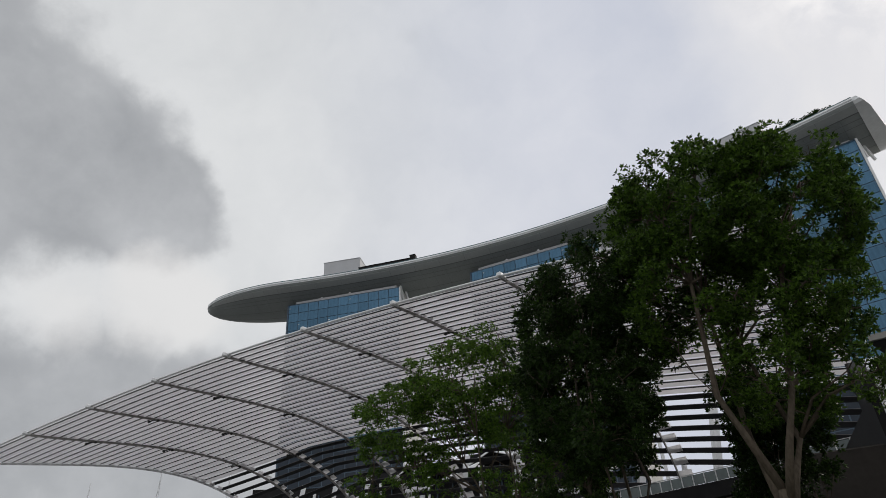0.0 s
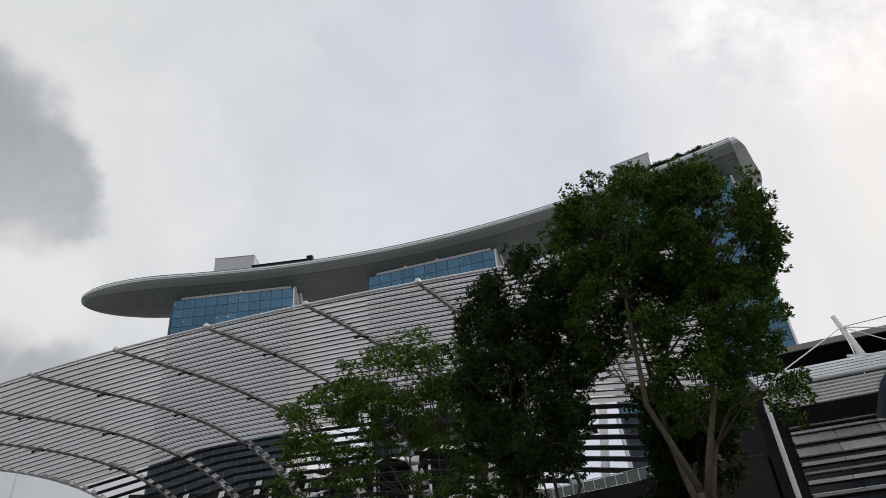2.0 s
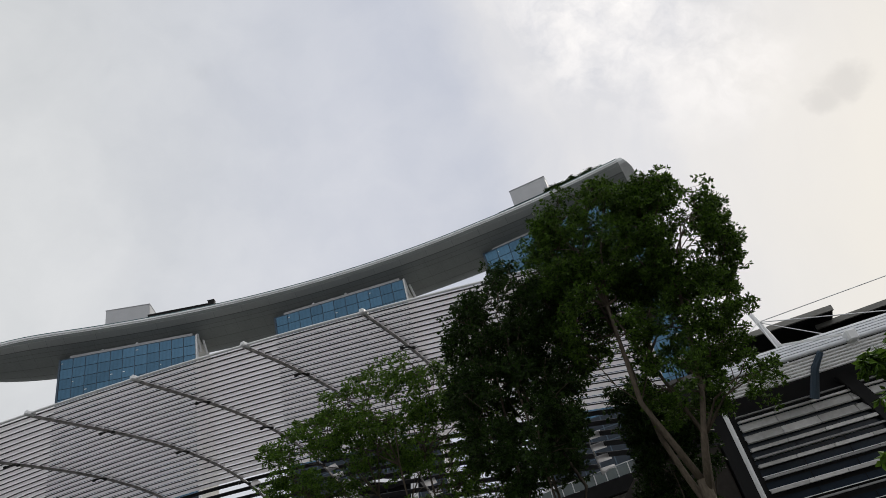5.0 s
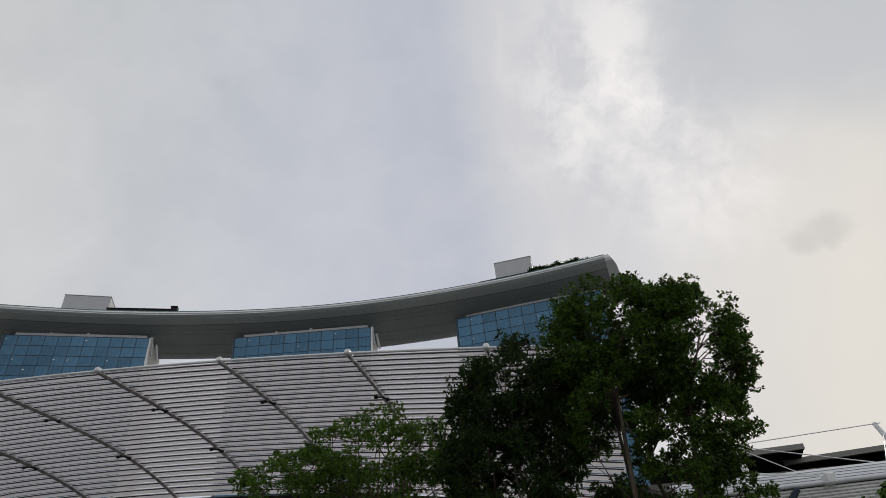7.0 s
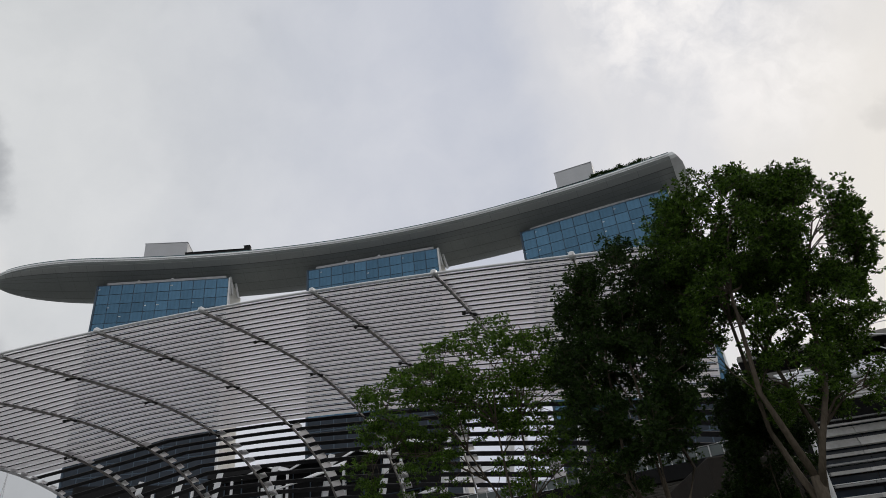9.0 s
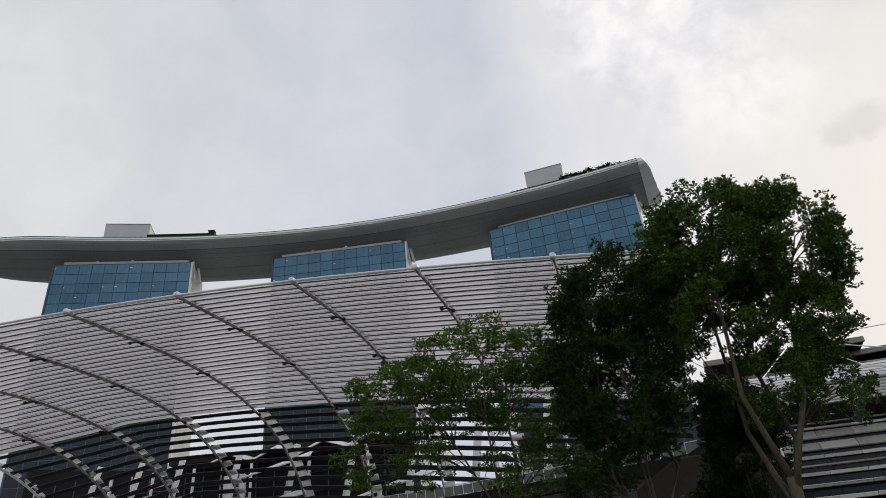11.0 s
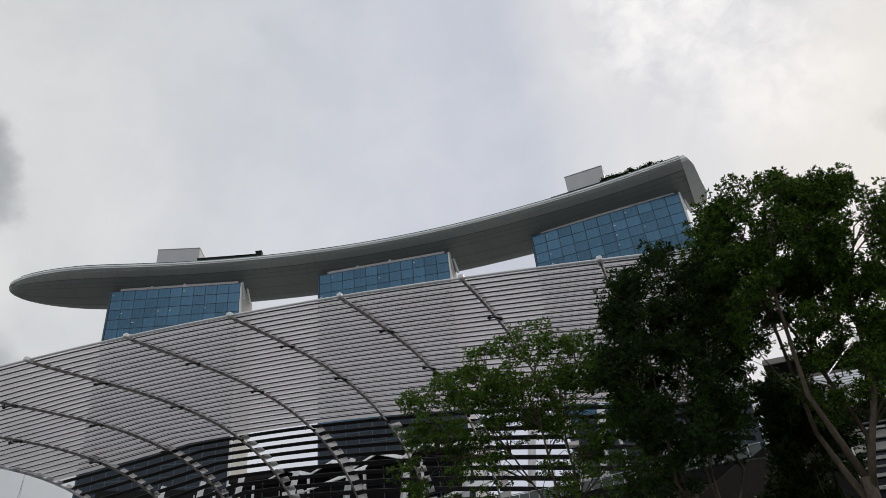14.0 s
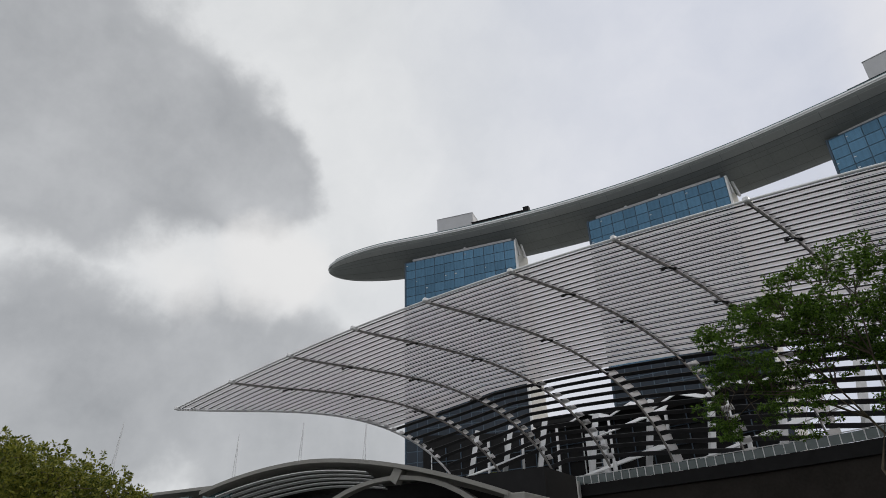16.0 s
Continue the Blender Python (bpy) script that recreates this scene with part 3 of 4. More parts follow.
for b0, b1 in zip(RIBS, RIBS[1:]):
    for k, line in enumerate(LINES):
        bm = bmesh.new()
        rows = []
        skip = 0
        w = 0.062 if line < FRIT_S - 0.1 else 0.31
        for q in range(4):
            i = b0 + 0.015 + (b1 - b0 - 0.03) * q / 3
            s = line * rib_scale(i)
            if s > rib_len(i) - 0.2:
                s = rib_len(i) - 0.2
                skip += 1
            rows.append([shell(i, s - w, -0.11), shell(i, s + w, -0.11), shell(i, s + w, -0.02), shell(i, s - w, -0.02)])
        if skip > 1:
            bm.free()
            continue
        vs = strip(bm, rows, close=True)
        bm.faces.new(vs[0])
        bm.faces.new(vs[-1][::-1])
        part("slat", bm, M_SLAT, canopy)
    for k in range(27):
        bm = bmesh.new()
        rows = []
        for q in range(4):
            i = b0 + (b1 - b0) * q / 3
            g = rib_scale(i)
            s0, s1 = max(0.1, (0.47 + 1.06 * (k - 1)) * g), (0.33 + 1.06 * k) * g
            rows.append([shell(i, s0, 0.03), shell(i, s1, 0.03), shell(i, s1, 0.06), shell(i, s0, 0.06)])
        vs = strip(bm, rows, close=True)
        bm.faces.new(vs[0])
        bm.faces.new(vs[-1][::-1])
        bmesh.ops.recalc_face_normals(bm, faces=bm.faces)
        part("pane", bm, M_FRIT, canopy)

# ---- the terrace and the building behind and under the canopy ----


def foot(i):
    p = shell(i, rib_len(i))
    return Vector((p.x, p.y, TERRACE))


bm = bmesh.new()
front = [foot(LAST * q / 14) + Vector((0, -1.2, 0)) for q in range(15)]
rows = []
for p in front:
    rows.append([Vector((p.x, p.y, TERRACE)), Vector((p.x, p.y, TERRACE - 1.6)), Vector((p.x, 130, TERRACE - 1.6)), Vector((p.x, 130, TERRACE))])
vs = strip(bm, rows, close=True)
bm.faces.new(vs[0])
bm.faces.new(vs[-1][::-1])
bmesh.ops.recalc_face_normals(bm, faces=bm.faces)
tagged(link("terrace_slab", bm, M_DARK), "dark-edged roof terrace slab behind the canopy", "terrace", kind="structure")
bm = bmesh.new()
rows = [[Vector((p.x, p.y + 0.6, 0)), Vector((p.x, p.y + 0.6, TERRACE - 1.6)), Vector((p.x, p.y + 2, TERRACE - 1.6)), Vector((p.x, p.y + 2, 0))] for p in front]
vs = strip(bm, rows, close=True)
bm.faces.new(vs[0])
bm.faces.new(vs[-1][::-1])
bmesh.ops.recalc_face_normals(bm, faces=bm.faces)
tagged(link("wall_podium", bm, M_PLASTER), "dark brown stone-clad podium wall under the terrace", "wall", kind="structure")
podium = bpy.data.objects["wall_podium"]
rail = thing("terrace_balustrade", "glass balustrade with pale posts along the terrace edge", "balustrade")
for q in range(70):
    i = LAST * q / 70
    a, b = foot(i) + Vector((0, -0.8, 0)), foot(i + LAST / 70) + Vector((0, -0.8, 0))
    bm = bmesh.new()
    beam(bm, a + Vector((0, 0, 0.65)), a * 0.04 + b * 0.96 + Vector((0, 0, 0.65)), 0.04, 1.1)
    part("pane", bm, M_RAILGLASS, rail)
    bm = bmesh.new()
    box(bm, (a.x - 0.06, a.y - 0.06, TERRACE), (a.x + 0.06, a.y + 0.06, TERRACE + 1.3))
    part("post", bm, M_WHITE, rail)
bm = bmesh.new()
tube(bm, [foot(LAST * q / 40) + Vector((0, -0.8, 1.32)) for q in range(41)], [0.06] * 41, 6)
part("handrail", bm, M_WHITE, rail)

# white columns that carry the ribs and the set-back glazed hall
for i in (-0.4, 0.3, 1, 2, 3, 4, 5, 6, 7):
    f0 = foot(i)
    col = thing("canopy_column", "white forked steel column on the terrace under a rib", "column", "canopy columns")
    bm = bmesh.new()
    tube(bm, [f0 + Vector((0.5, 0.2, 0)), f0 + Vector((0.5, 0.4, 2.9))], [0.34, 0.30], 10)
    part("post", bm, M_WHITE, col)
    bm = bmesh.new()
    beam(bm, f0 + Vector((3.6, 5.5, 0)), f0 + Vector((5.6, 7.0, 12.5)), 0.85, 0.8)
    part("strut", bm, M_WHITE, col)
    bm = bmesh.new()
    beam(bm, f0 + Vector((7.6, 6.5, 0)), f0 + Vector((7.2, 8.0, 11.0)), 0.4, 0.5)
    part("strut", bm, M_WHITE, col)
hall = thing("glazed_hall", "glazed hall under the canopy, dim interior painted near black, white folded roof edges", "building")


def slab_along(i_a, i_b, steps, low, up, deep, offset):
    """A wall that follows the ribs' feet, from low to up(i) above the terrace."""
    bm = bmesh.new()
    rows = []
    for q in range(steps + 1):
        i = i_a + (i_b - i_a) * q / steps
        p = foot(i) + Vector(offset)
        rows.append([p + Vector((0, 0, low)), p + Vector((0, 0, up(i))), p + Vector((0, deep, up(i))), p + Vector((0, deep, low))])
    vs = strip(bm, rows, close=True)
    bm.faces.new(vs[0])
    bm.faces.new(vs[-1][::-1])
    bmesh.ops.recalc_face_normals(bm, faces=bm.faces)
    return bm


def plate(corners, thick):
    """A thin flat panel on four corners."""
    bm = bmesh.new()
    c = [Vector(p) for p in corners]
    n = (c[1] - c[0]).cross(c[3] - c[0]).normalized() * thick
    v = [bm.verts.new(p) for p in c + [p + n for p in c]]
    for f in ((3, 2, 1, 0), (4, 5, 6, 7), (0, 1, 5, 4), (1, 2, 6, 5), (2, 3, 7, 6), (3, 0, 4, 7)):
        bm.faces.new([v[k] for k in f])
    bmesh.ops.recalc_face_normals(bm, faces=bm.faces)
    return bm


# wall and roof are near black to paint in the hall's dim interior
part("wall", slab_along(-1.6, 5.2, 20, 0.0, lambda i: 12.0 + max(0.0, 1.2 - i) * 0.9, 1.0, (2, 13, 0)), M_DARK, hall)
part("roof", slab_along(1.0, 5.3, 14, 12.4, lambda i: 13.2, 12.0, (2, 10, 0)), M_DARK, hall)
# white folded fascia, rising and falling along the roof edge
for q in range(9):
    i = 1.9 + q * 0.42
    a = foot(i) + Vector((0, 9.0, 11.2 + 1.5 * (q % 2)))
    b = foot(i + 0.42) + Vector((0, 9.0, 11.2 + 1.5 * ((q + 1) % 2)))
    part("fascia", plate((a, b, b + Vector((0.1, 1.2, 0.75)), a + Vector((0.1, 1.2, 0.75))), 0.12), M_WHITE, hall, "white folded fascia")
# long white wedge roofs over the terrace doors
for i, w, z in ((1.75, 2.1, 0.5), (3.9, 2.4, 0.8), (-0.1, 1.2, 3.6), (0.5, 1.0, 6.2), (2.7, 1.2, 7.2)):
    tip_w = foot(i) + Vector((0, 3.0, z))
    far_a = foot(i + w) + Vector((0, 3.5, z + 1.7 * w))
    far_b = foot(i + w) + Vector((0, 6.5, z + 1.7 * w + 1.5))
    part("sail_panel", plate((tip_w, far_a, far_b, tip_w + Vector((0.2, 1.2, 0.35))), 0.15), M_WHITE, hall, "white wedge-shaped roof panel")
for q in range(20):
    i = -1.4 + 6.5 * q / 20
    p = foot(i) + Vector((2, 12.9, 0))
    bm = bmesh.new()
    box(bm, (p.x - 0.09, p.y - 0.15, TERRACE), (p.x + 0.09, p.y, TERRACE + 11.9))
    part("mullion", bm, M_WHITE if q % 5 == 0 else M_MULLION, hall)
for k in range(3):
    bm = bmesh.new()
    tube(bm, [foot(-1.4 + 6.5 * q / 16) + Vector((2, 12.7, 3.2 + 2.9 * k)) for q in range(17)], [0.09] * 17, 6)
    part("transom", bm, M_MULLION, hall)
# white masonry pair of shafts with a ladder frame between
for i, w in ((2.35, 1.0), (2.62, 0.9)):
    p = foot(i) + Vector((0, 7.0, 0))
    bm = bmesh.new()
    box(bm, (p.x, p.y, TERRACE), (p.x + w, p.y + 0.8, TERRACE + 9.0), 0.05)
    part("shaft", bm, M_WHITE, hall, "white plastered shaft")
for k in range(12):
    p = foot(2.5) + Vector((-0.3, 6.9, 0.6 + 0.7 * k))
    bm = bmesh.new()
    box(bm, (p.x, p.y, p.z), (p.x + 1.7, p.y + 0.1, p.z + 0.16))
    part("rung", bm, M_GREY, hall)
# the grey block that ends the terrace
tagged(link("wall_terrace_end", slab_along(1.2, 2.5, 6, -3.4, lambda i: 0.45, 0.9, (0, -2.4, 0)), M_CONCRETE), "plain grey concrete wall at the terrace's end", "wall", kind="structure")


# ---- the neighbouring wing with its lower canopy ----
def wing_edge(s):
    """Front edge of the lower canopy, s metres from its corner."""
    return Vector((9.0 + s, 42.6 - 0.10 * s - 0.0015 * s * s, 13.6 + 0.012 * s))


wing = thing("mall_wing", "shopping wing with a low slatted canopy and banded louvred front", "building")
WL = 46
bm = bmesh.new()
tube(bm, [wing_edge(WL * q / 20) for q in range(21)], [0.15] * 21, 12)
part("edge_tube", bm, M_SHEET, wing, "grey rounded canopy edge", True)
for k in range(5):
    bm = bmesh.new()
    rows = []
    for q in range(21):
        p = wing_edge(WL * q / 20) + Vector((0, 0.2 + 0.36 * k, 0.12 + 0.28 * k))
        rows.append([p, p + Vector((0, 0.37, 0.24)), p + Vector((0, 0.40, 0.18)), p + Vector((0, 0.1, -0.05))])
    vs = strip(bm, rows, close=True)
    bm.faces.new(vs[0])
    bm.faces.new(vs[-1][::-1])
    bmesh.ops.recalc_face_normals(bm, faces=bm.faces)
    part("roof_sheet", bm, M_SHEET, wing, "pale grey folded canopy sheet")
for k in range(6):
    bm = bmesh.new()
    rows = []
    for q in range(21):
        p = wing_edge(WL * q / 20) + Vector((0, 0.1 + 0.1 * k, -0.32 - 0.185 * k))
        rows.append([p, p + Vector((0, 0.16, -0.04)), p + Vector((0, 0.16, 0.07)), p + Vector((0, 0, 0.115))])
    vs = strip(bm, rows, close=True)
    bm.faces.new(vs[0])
    bm.faces.new(vs[-1][::-1])
    part("slat", bm, M_WHITE, wing)
for s in (7.5, 20.5, 33.5):
    p = wing_edge(s)
    bm = bmesh.new()
    tube(bm, [p + Vector((-0.1, -0.1, -0.2)), p + Vector((-0.7, 0.5, -1.0)), p + Vector((-1.2, 1.6, -2.6))], [0.2, 0.26, 0.3], 8)
    part("arm", bm, M_MULLION, wing, "curved dark canopy arm")
for s in (9.6, 22.6, 35.6):
    p = wing_edge(s)
    bm = bmesh.new()
    box(bm, (p.x - 0.35, p.y - 0.5, p.z - 0.2), (p.x + 0.35, p.y + 0.3, p.z + 0.55), 0.1)
    beam(bm, p + Vector((-0.3, 0.2, 0.5)), p + Vector((-3.8, 1.7, 1.35)), 0.14, 0.14)
    part("anchor_block", bm, M_WHITE, wing, "white tie anchor")
bm = bmesh.new()
rows = [[Vector((p.x, p.y + 3.2, 0)), Vector((p.x, p.y + 3.2, 13.2)), Vector((p.x, p.y + 18, 13.2)), Vector((p.x, p.y + 18, 0))] for p in (wing_edge(WL * q / 12) for q in range(13))]
vs = strip(bm, rows, close=True)
bm.faces.new(vs[0])
bm.faces.new(vs[-1][::-1])
bmesh.ops.recalc_face_normals(bm, faces=bm.faces)
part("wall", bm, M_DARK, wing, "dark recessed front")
rnd = random.Random(4)
# dark glass between the louvres; a white strip under each row paints its highlight
for k, z in enumerate((11.0, 10.3, 9.5, 8.9, 8.4, 7.75, 6.9, 5.9, 4.8)):
    for q in range(15):
        s0, s1 = 1.5 + q * 3.0, 1.5 + (q + 1) * 3.0 - 0.06
        p, r = wing_edge(s0), wing_edge(s1)
        bm = bmesh.new()
        beam(bm, Vector((p.x, p.y + 3.05, z)), Vector((r.x, r.y + 3.05, z)), 0.05, 0.42)
        pane = part("pane", bm, M_DGLASS, wing)
        bm = bmesh.new()
        beam(bm, Vector((p.x, p.y + 2.98, z - 0.24)), Vector((r.x, r.y + 2.98, z - 0.24)), 0.1, 0.05)
        part("lip", bm, M_WHITE, pane, "thin white strip painted in as an edge highlight")
# M_BAND's pale grey carries the sky that the louvre glass reflects
for k, (z, h, mat) in enumerate(((11.55, 0.09, M_LOUVRE), (11.2, 0.14, M_BAND), (10.75, 0.6, M_BAND), (9.95, 0.6, M_BAND), (9.25, 0.22, M_BAND), (8.7, 0.12, M_LOUVRE), (8.15, 0.22, M_BAND), (7.35, 0.14, M_LOUVRE), (6.5, 0.22, M_BAND), (5.4, 0.12, M_LOUVRE), (4.3, 0.12, M_LOUVRE))):
    for q in range(18):
        s0, s1 = 1.5 + q * 2.5, 1.5 + (q + 1) * 2.5 - 0.04
        p, r = wing_edge(s0), wing_edge(s1)
        bm = bmesh.new()
        up = Vector((0, 0.5, 0.87)) if h > 0.4 else Vector((0, 0, 1))
        beam(bm, Vector((p.x, p.y + 2.75, z)), Vector((r.x, r.y + 2.75, z)), 0.14 if h > 0.4 else 0.3, h, up)
        part("louvre", bm, mat, wing)
for s in (9.0, 22.0, 35.0):
    p = wing_edge(s)
    bm = bmesh.new()
    rows = []
    for q in range(9):
        u = q / 8
        c = Vector((p.x + 3.2 * u, p.y + 2.4, 12.2 - 9.0 * u ** 1.2))
        rows.append([c + Vector((-0.4, 0, 0)), c + Vector((0.4, -0.1, 0.2)), c + Vector((0.4, 0.4, 0.2)), c + Vector((-0.4, 0.4, 0))])
    vs = strip(bm, rows, close=True)
    bm.faces.new(vs[0])
    bm.faces.new(vs[-1][::-1])
    part("curved_strut", bm, M_DARK, wing, "dark curved strut across the louvres")
for x, y in ((8.9, 42.2),):
    bm = bmesh.new()
    tube(bm, [(x, y, 0), (x, y, 12.6)], [0.16, 0.15], 12)
    part("corner_column", bm, M_WHITE, wing, "slim white round corner column")
bm = bmesh.new()
box(bm, (3.2, 46, 0), (8.9, 60, 10.4), 0.1)
part("side_wall", bm, M_PLASTER, wing, "plain brown plastered wall")
bm = bmesh.new()
box(bm, (4.6, 45.9, 4.9), (8.7, 46.1, 6.8), 0.02)
part("window", bm, M_DGLASS, wing, "dark strip window")
# added backing: a near-black fill for the dark gap below the hall roof
bm = bmesh.new()
rows = [[Vector((11 + 72 * q / 8, 56 - 8 * q / 8, 0)), Vector((11 + 72 * q / 8, 56 - 8 * q / 8, 17.2)), Vector((11 + 72 * q / 8, 60 - 8 * q / 8, 19.6)), Vector((11 + 72 * q / 8, 62 - 8 * q / 8, 0))] for q in range(9)]
vs = strip(bm, rows, close=True)
bm.faces.new(vs[0])
bm.faces.new(vs[-1][::-1])
bmesh.ops.recalc_face_normals(bm, faces=bm.faces)
part("upper_wall", bm, M_DARK, wing, "added near-black backing closing the gap under the hall roof")
# the black-soffited hall roof behind it, with masts and cable stays
hroof = thing("hall_roof", "black-soffited overhanging roof with a pale edge, in two steps", "roof")
for a, b, z in (((14.5, 65.2), (30.0, 62.0), 22.6), ((29.4, 65.6), (80.0, 51.0), 22.2)):
    a, b = Vector((*a, z)), Vector((*b, z))
    bm = bmesh.new()
    v = [bm.verts.new(p) for p in (a, b, b + Vector((12, 30, 1)), a + Vector((12, 30, 1)), a + Vector((0, 0, 0.5)), b + Vector((0, 0, 0.5)), b + Vector((12, 30, 1.5)), a + Vector((12, 30, 1.5)))]
    for f in ((3, 2, 1, 0), (4, 5, 6, 7), (0, 1, 5, 4), (1, 2, 6, 5), (2, 3, 7, 6), (3, 0, 4, 7)):
        bm.faces.new([v[k] for k in f])
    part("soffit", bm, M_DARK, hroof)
    bm = bmesh.new()
    beam(bm, a + Vector((0, -0.25, 0.3)), b + Vector((0, -0.25, 0.3)), 0.4, 0.55)
    part("edge_beam", bm, M_STONE, hroof, "pale edge beam")
bm = bmesh.new()
box(bm, (26, 76, 0), (85, 96, 22.4), 0.1)
part("wall", bm, M_DARK, hroof)
for top, base in (((21.3, 59.5, 23.8), (23.4, 59.0, 14.2)), ((37.0, 60.0, 24.2), (39.2, 58.0, 14.2))):
    mast = thing("roof_mast", "leaning white steel mast with cable stays", "mast", "roof masts")
    bm = bmesh.new()
    tube(bm, [base, [(p + q) / 2 for p, q in zip(top, base)], top], [0.38, 0.34, 0.22], 12)
    part("pole", bm, M_WHITE, mast, "", True)
    for d in ((-11, -14, -9), (-3, -9, -9), (8, -15, -9), (16, 0, 0.2), (5, -9, -9)):
        bm = bmesh.new()
        tip_p = Vector(top) + (Vector(base) - Vector(top)) * 0.12
        tube(bm, [tip_p, Vector(top) + Vector(d)], [0.05, 0.05], 5)
        part("cable", bm, M_WHITE, mast)

# ---- the low arched pavilion past the canopy's tip ----
pav = thing("arched_pavilion", "low curved grey metal roof over stone arches", "building")


def pav_ridge(u):
    """Along the roof's front edge, u from 0 to 1: a hump over the arch, with a low tail."""
    x = -79 + 40 * u
    top = 14.75 - 1.35 * max(0.0, (-64.0 - x) / 13.5) ** 2 - 5.2 * max(0.0, (x + 64.0) / 24.5) ** 1.75
    return Vector((x, 50, top - 0.85))


bm = bmesh.new()
rows = []
for q in range(31):
    p = pav_ridge(q / 30)
    rows.append([p + Vector((0, 0, 0.45)), p + Vector((0, 0, 0.85)), p + Vector((-1, 14, 0.2)), p + Vector((-1, 14, -0.6))])
vs = strip(bm, rows, close=True)
bm.faces.new(vs[0])
bm.faces.new(vs[-1][::-1])
bmesh.ops.recalc_face_normals(bm, faces=bm.faces)
part("roof", bm, M_STONE, pav, "curved grey roof edge")
for k in range(5):
    bm = bmesh.new()
    rows = []
    for q in range(25):
        u = 0.05 + 0.55 * q / 24
        p = pav_ridge(u) + Vector((0, 0.7 + 0.8 * k, -0.30 - 0.30 * k))
        rows.append([p, p + Vector((0, 0.45, -0.1)), p + Vector((0, 0.45, 0)), p + Vector((0, 0, 0.1))])
    strip(bm, rows, close=True)
    part("slat", bm, M_WHITE, pav)
for c0, c1, h in ((-66.0, -38.5, 12.0),):
    bm = bmesh.new()
    rows = []
    for q in range(25):
        a = math.pi * q / 24
        m, r = (c0 + c1) / 2, (c1 - c0) / 2
        rows.append([Vector((m - rr * math.cos(a), 50.6 + dy, 2.0 + (h - 2.0) * math.sin(a) * rr / r)) for rr, dy in ((r, 0), (r - 0.55, 0), (r - 0.55, 1.0), (r, 1.0))])
    strip(bm, rows, close=True)
    bmesh.ops.recalc_face_normals(bm, faces=bm.faces)
    part("arch", bm, M_STONE, pav, "stone arch")
# near-black wall painted in for the shaded void under the arch
bm = bmesh.new()
box(bm, (-92, 56, 0), (-38, 64, 12.0))
part("wall", bm, M_DARK, pav)
# the long low tail of the roof beyond the hump
bm = bmesh.new()
strip(bm, [[Vector((x, 52, 13.5 - 0.02 * (x + 74))), Vector((x, 52, 13.85 - 0.02 * (x + 74))), Vector((x, 64, 13.7)), Vector((x, 64, 13.2))] for x in (-112, -102, -93, -84, -75)], close=True)
bmesh.ops.recalc_face_normals(bm, faces=bm.faces)
part("tail_roof", bm, M_STONE, pav, "low pale roof tail")
for k in range(5):
    bm = bmesh.new()
    beam(bm, (-108 + k * 7, 51.6, 12.7), (-103.5 + k * 7, 51.6, 12.6), 0.5, 0.7)
    part("roof_pane", bm, M_GREEN_GLASS, pav)
bm = bmesh.new()
beam(bm, (-51.6, 50.9, 11.4), (-50.8, 50.9, 12.6), 1.0, 0.9, (0, 1, 0))
part("king_post", bm, M_STONE, pav)
bm = bmesh.new()
box(bm, (-39.6, 50.4, 0), (-37.6, 56, 9.2), 0.1)
part("pier", bm, M_STONE, pav)

# far cranes simplified to two legs, with haze put into their pale colour
for az, el, d, lean in ((-57.6, 12.5, 330, 0.22), (-48.8, 12.1, 380, 0.05), (-43.6, 13.1, 330, 0.12), (-38.3, 13.0, 330, 0.10)):
    x, y, h = -12.4 + d * math.sin(radians(az)), -3.6 + d * math.cos(radians(az)), 1.6 + d * math.tan(radians(el))
    py = thing("far_crane", "slender two-legged far crane, haze put into its pale colour", "pylon", "far pylons")
    for dx in (-4, 3):
        bm = bmesh.new()
        tube(bm, [(x + dx - lean * h * 0.5, y, 0), (x, y, h)], [0.32, 0.16], 6)
        part("leg", bm, M_HAZE, py)


# ---- trees ----
def leaf(out, p, way, size, rnd, wide=0.46):
    """One pointed leaf, folded along its middle: four corners and two faces."""
    way = way.normalized()
    side = way.cross(Vector((rnd.uniform(-1, 1), rnd.uniform(-1, 1), rnd.uniform(0.2, 1)))).normalized()
    fold = way.cross(side) * (size * 0.10)
    k = len(out[0])
    out[0].extend((tuple(p), tuple(p + way * size * 0.5 + side * size * wide * 0.5 + fold), tuple(p + way * size), tuple(p + way * size * 0.5 - side * size * wide * 0.5 + fold)))
    out[1].extend(((k, k + 1, k + 2), (k, k + 2, k + 3)))


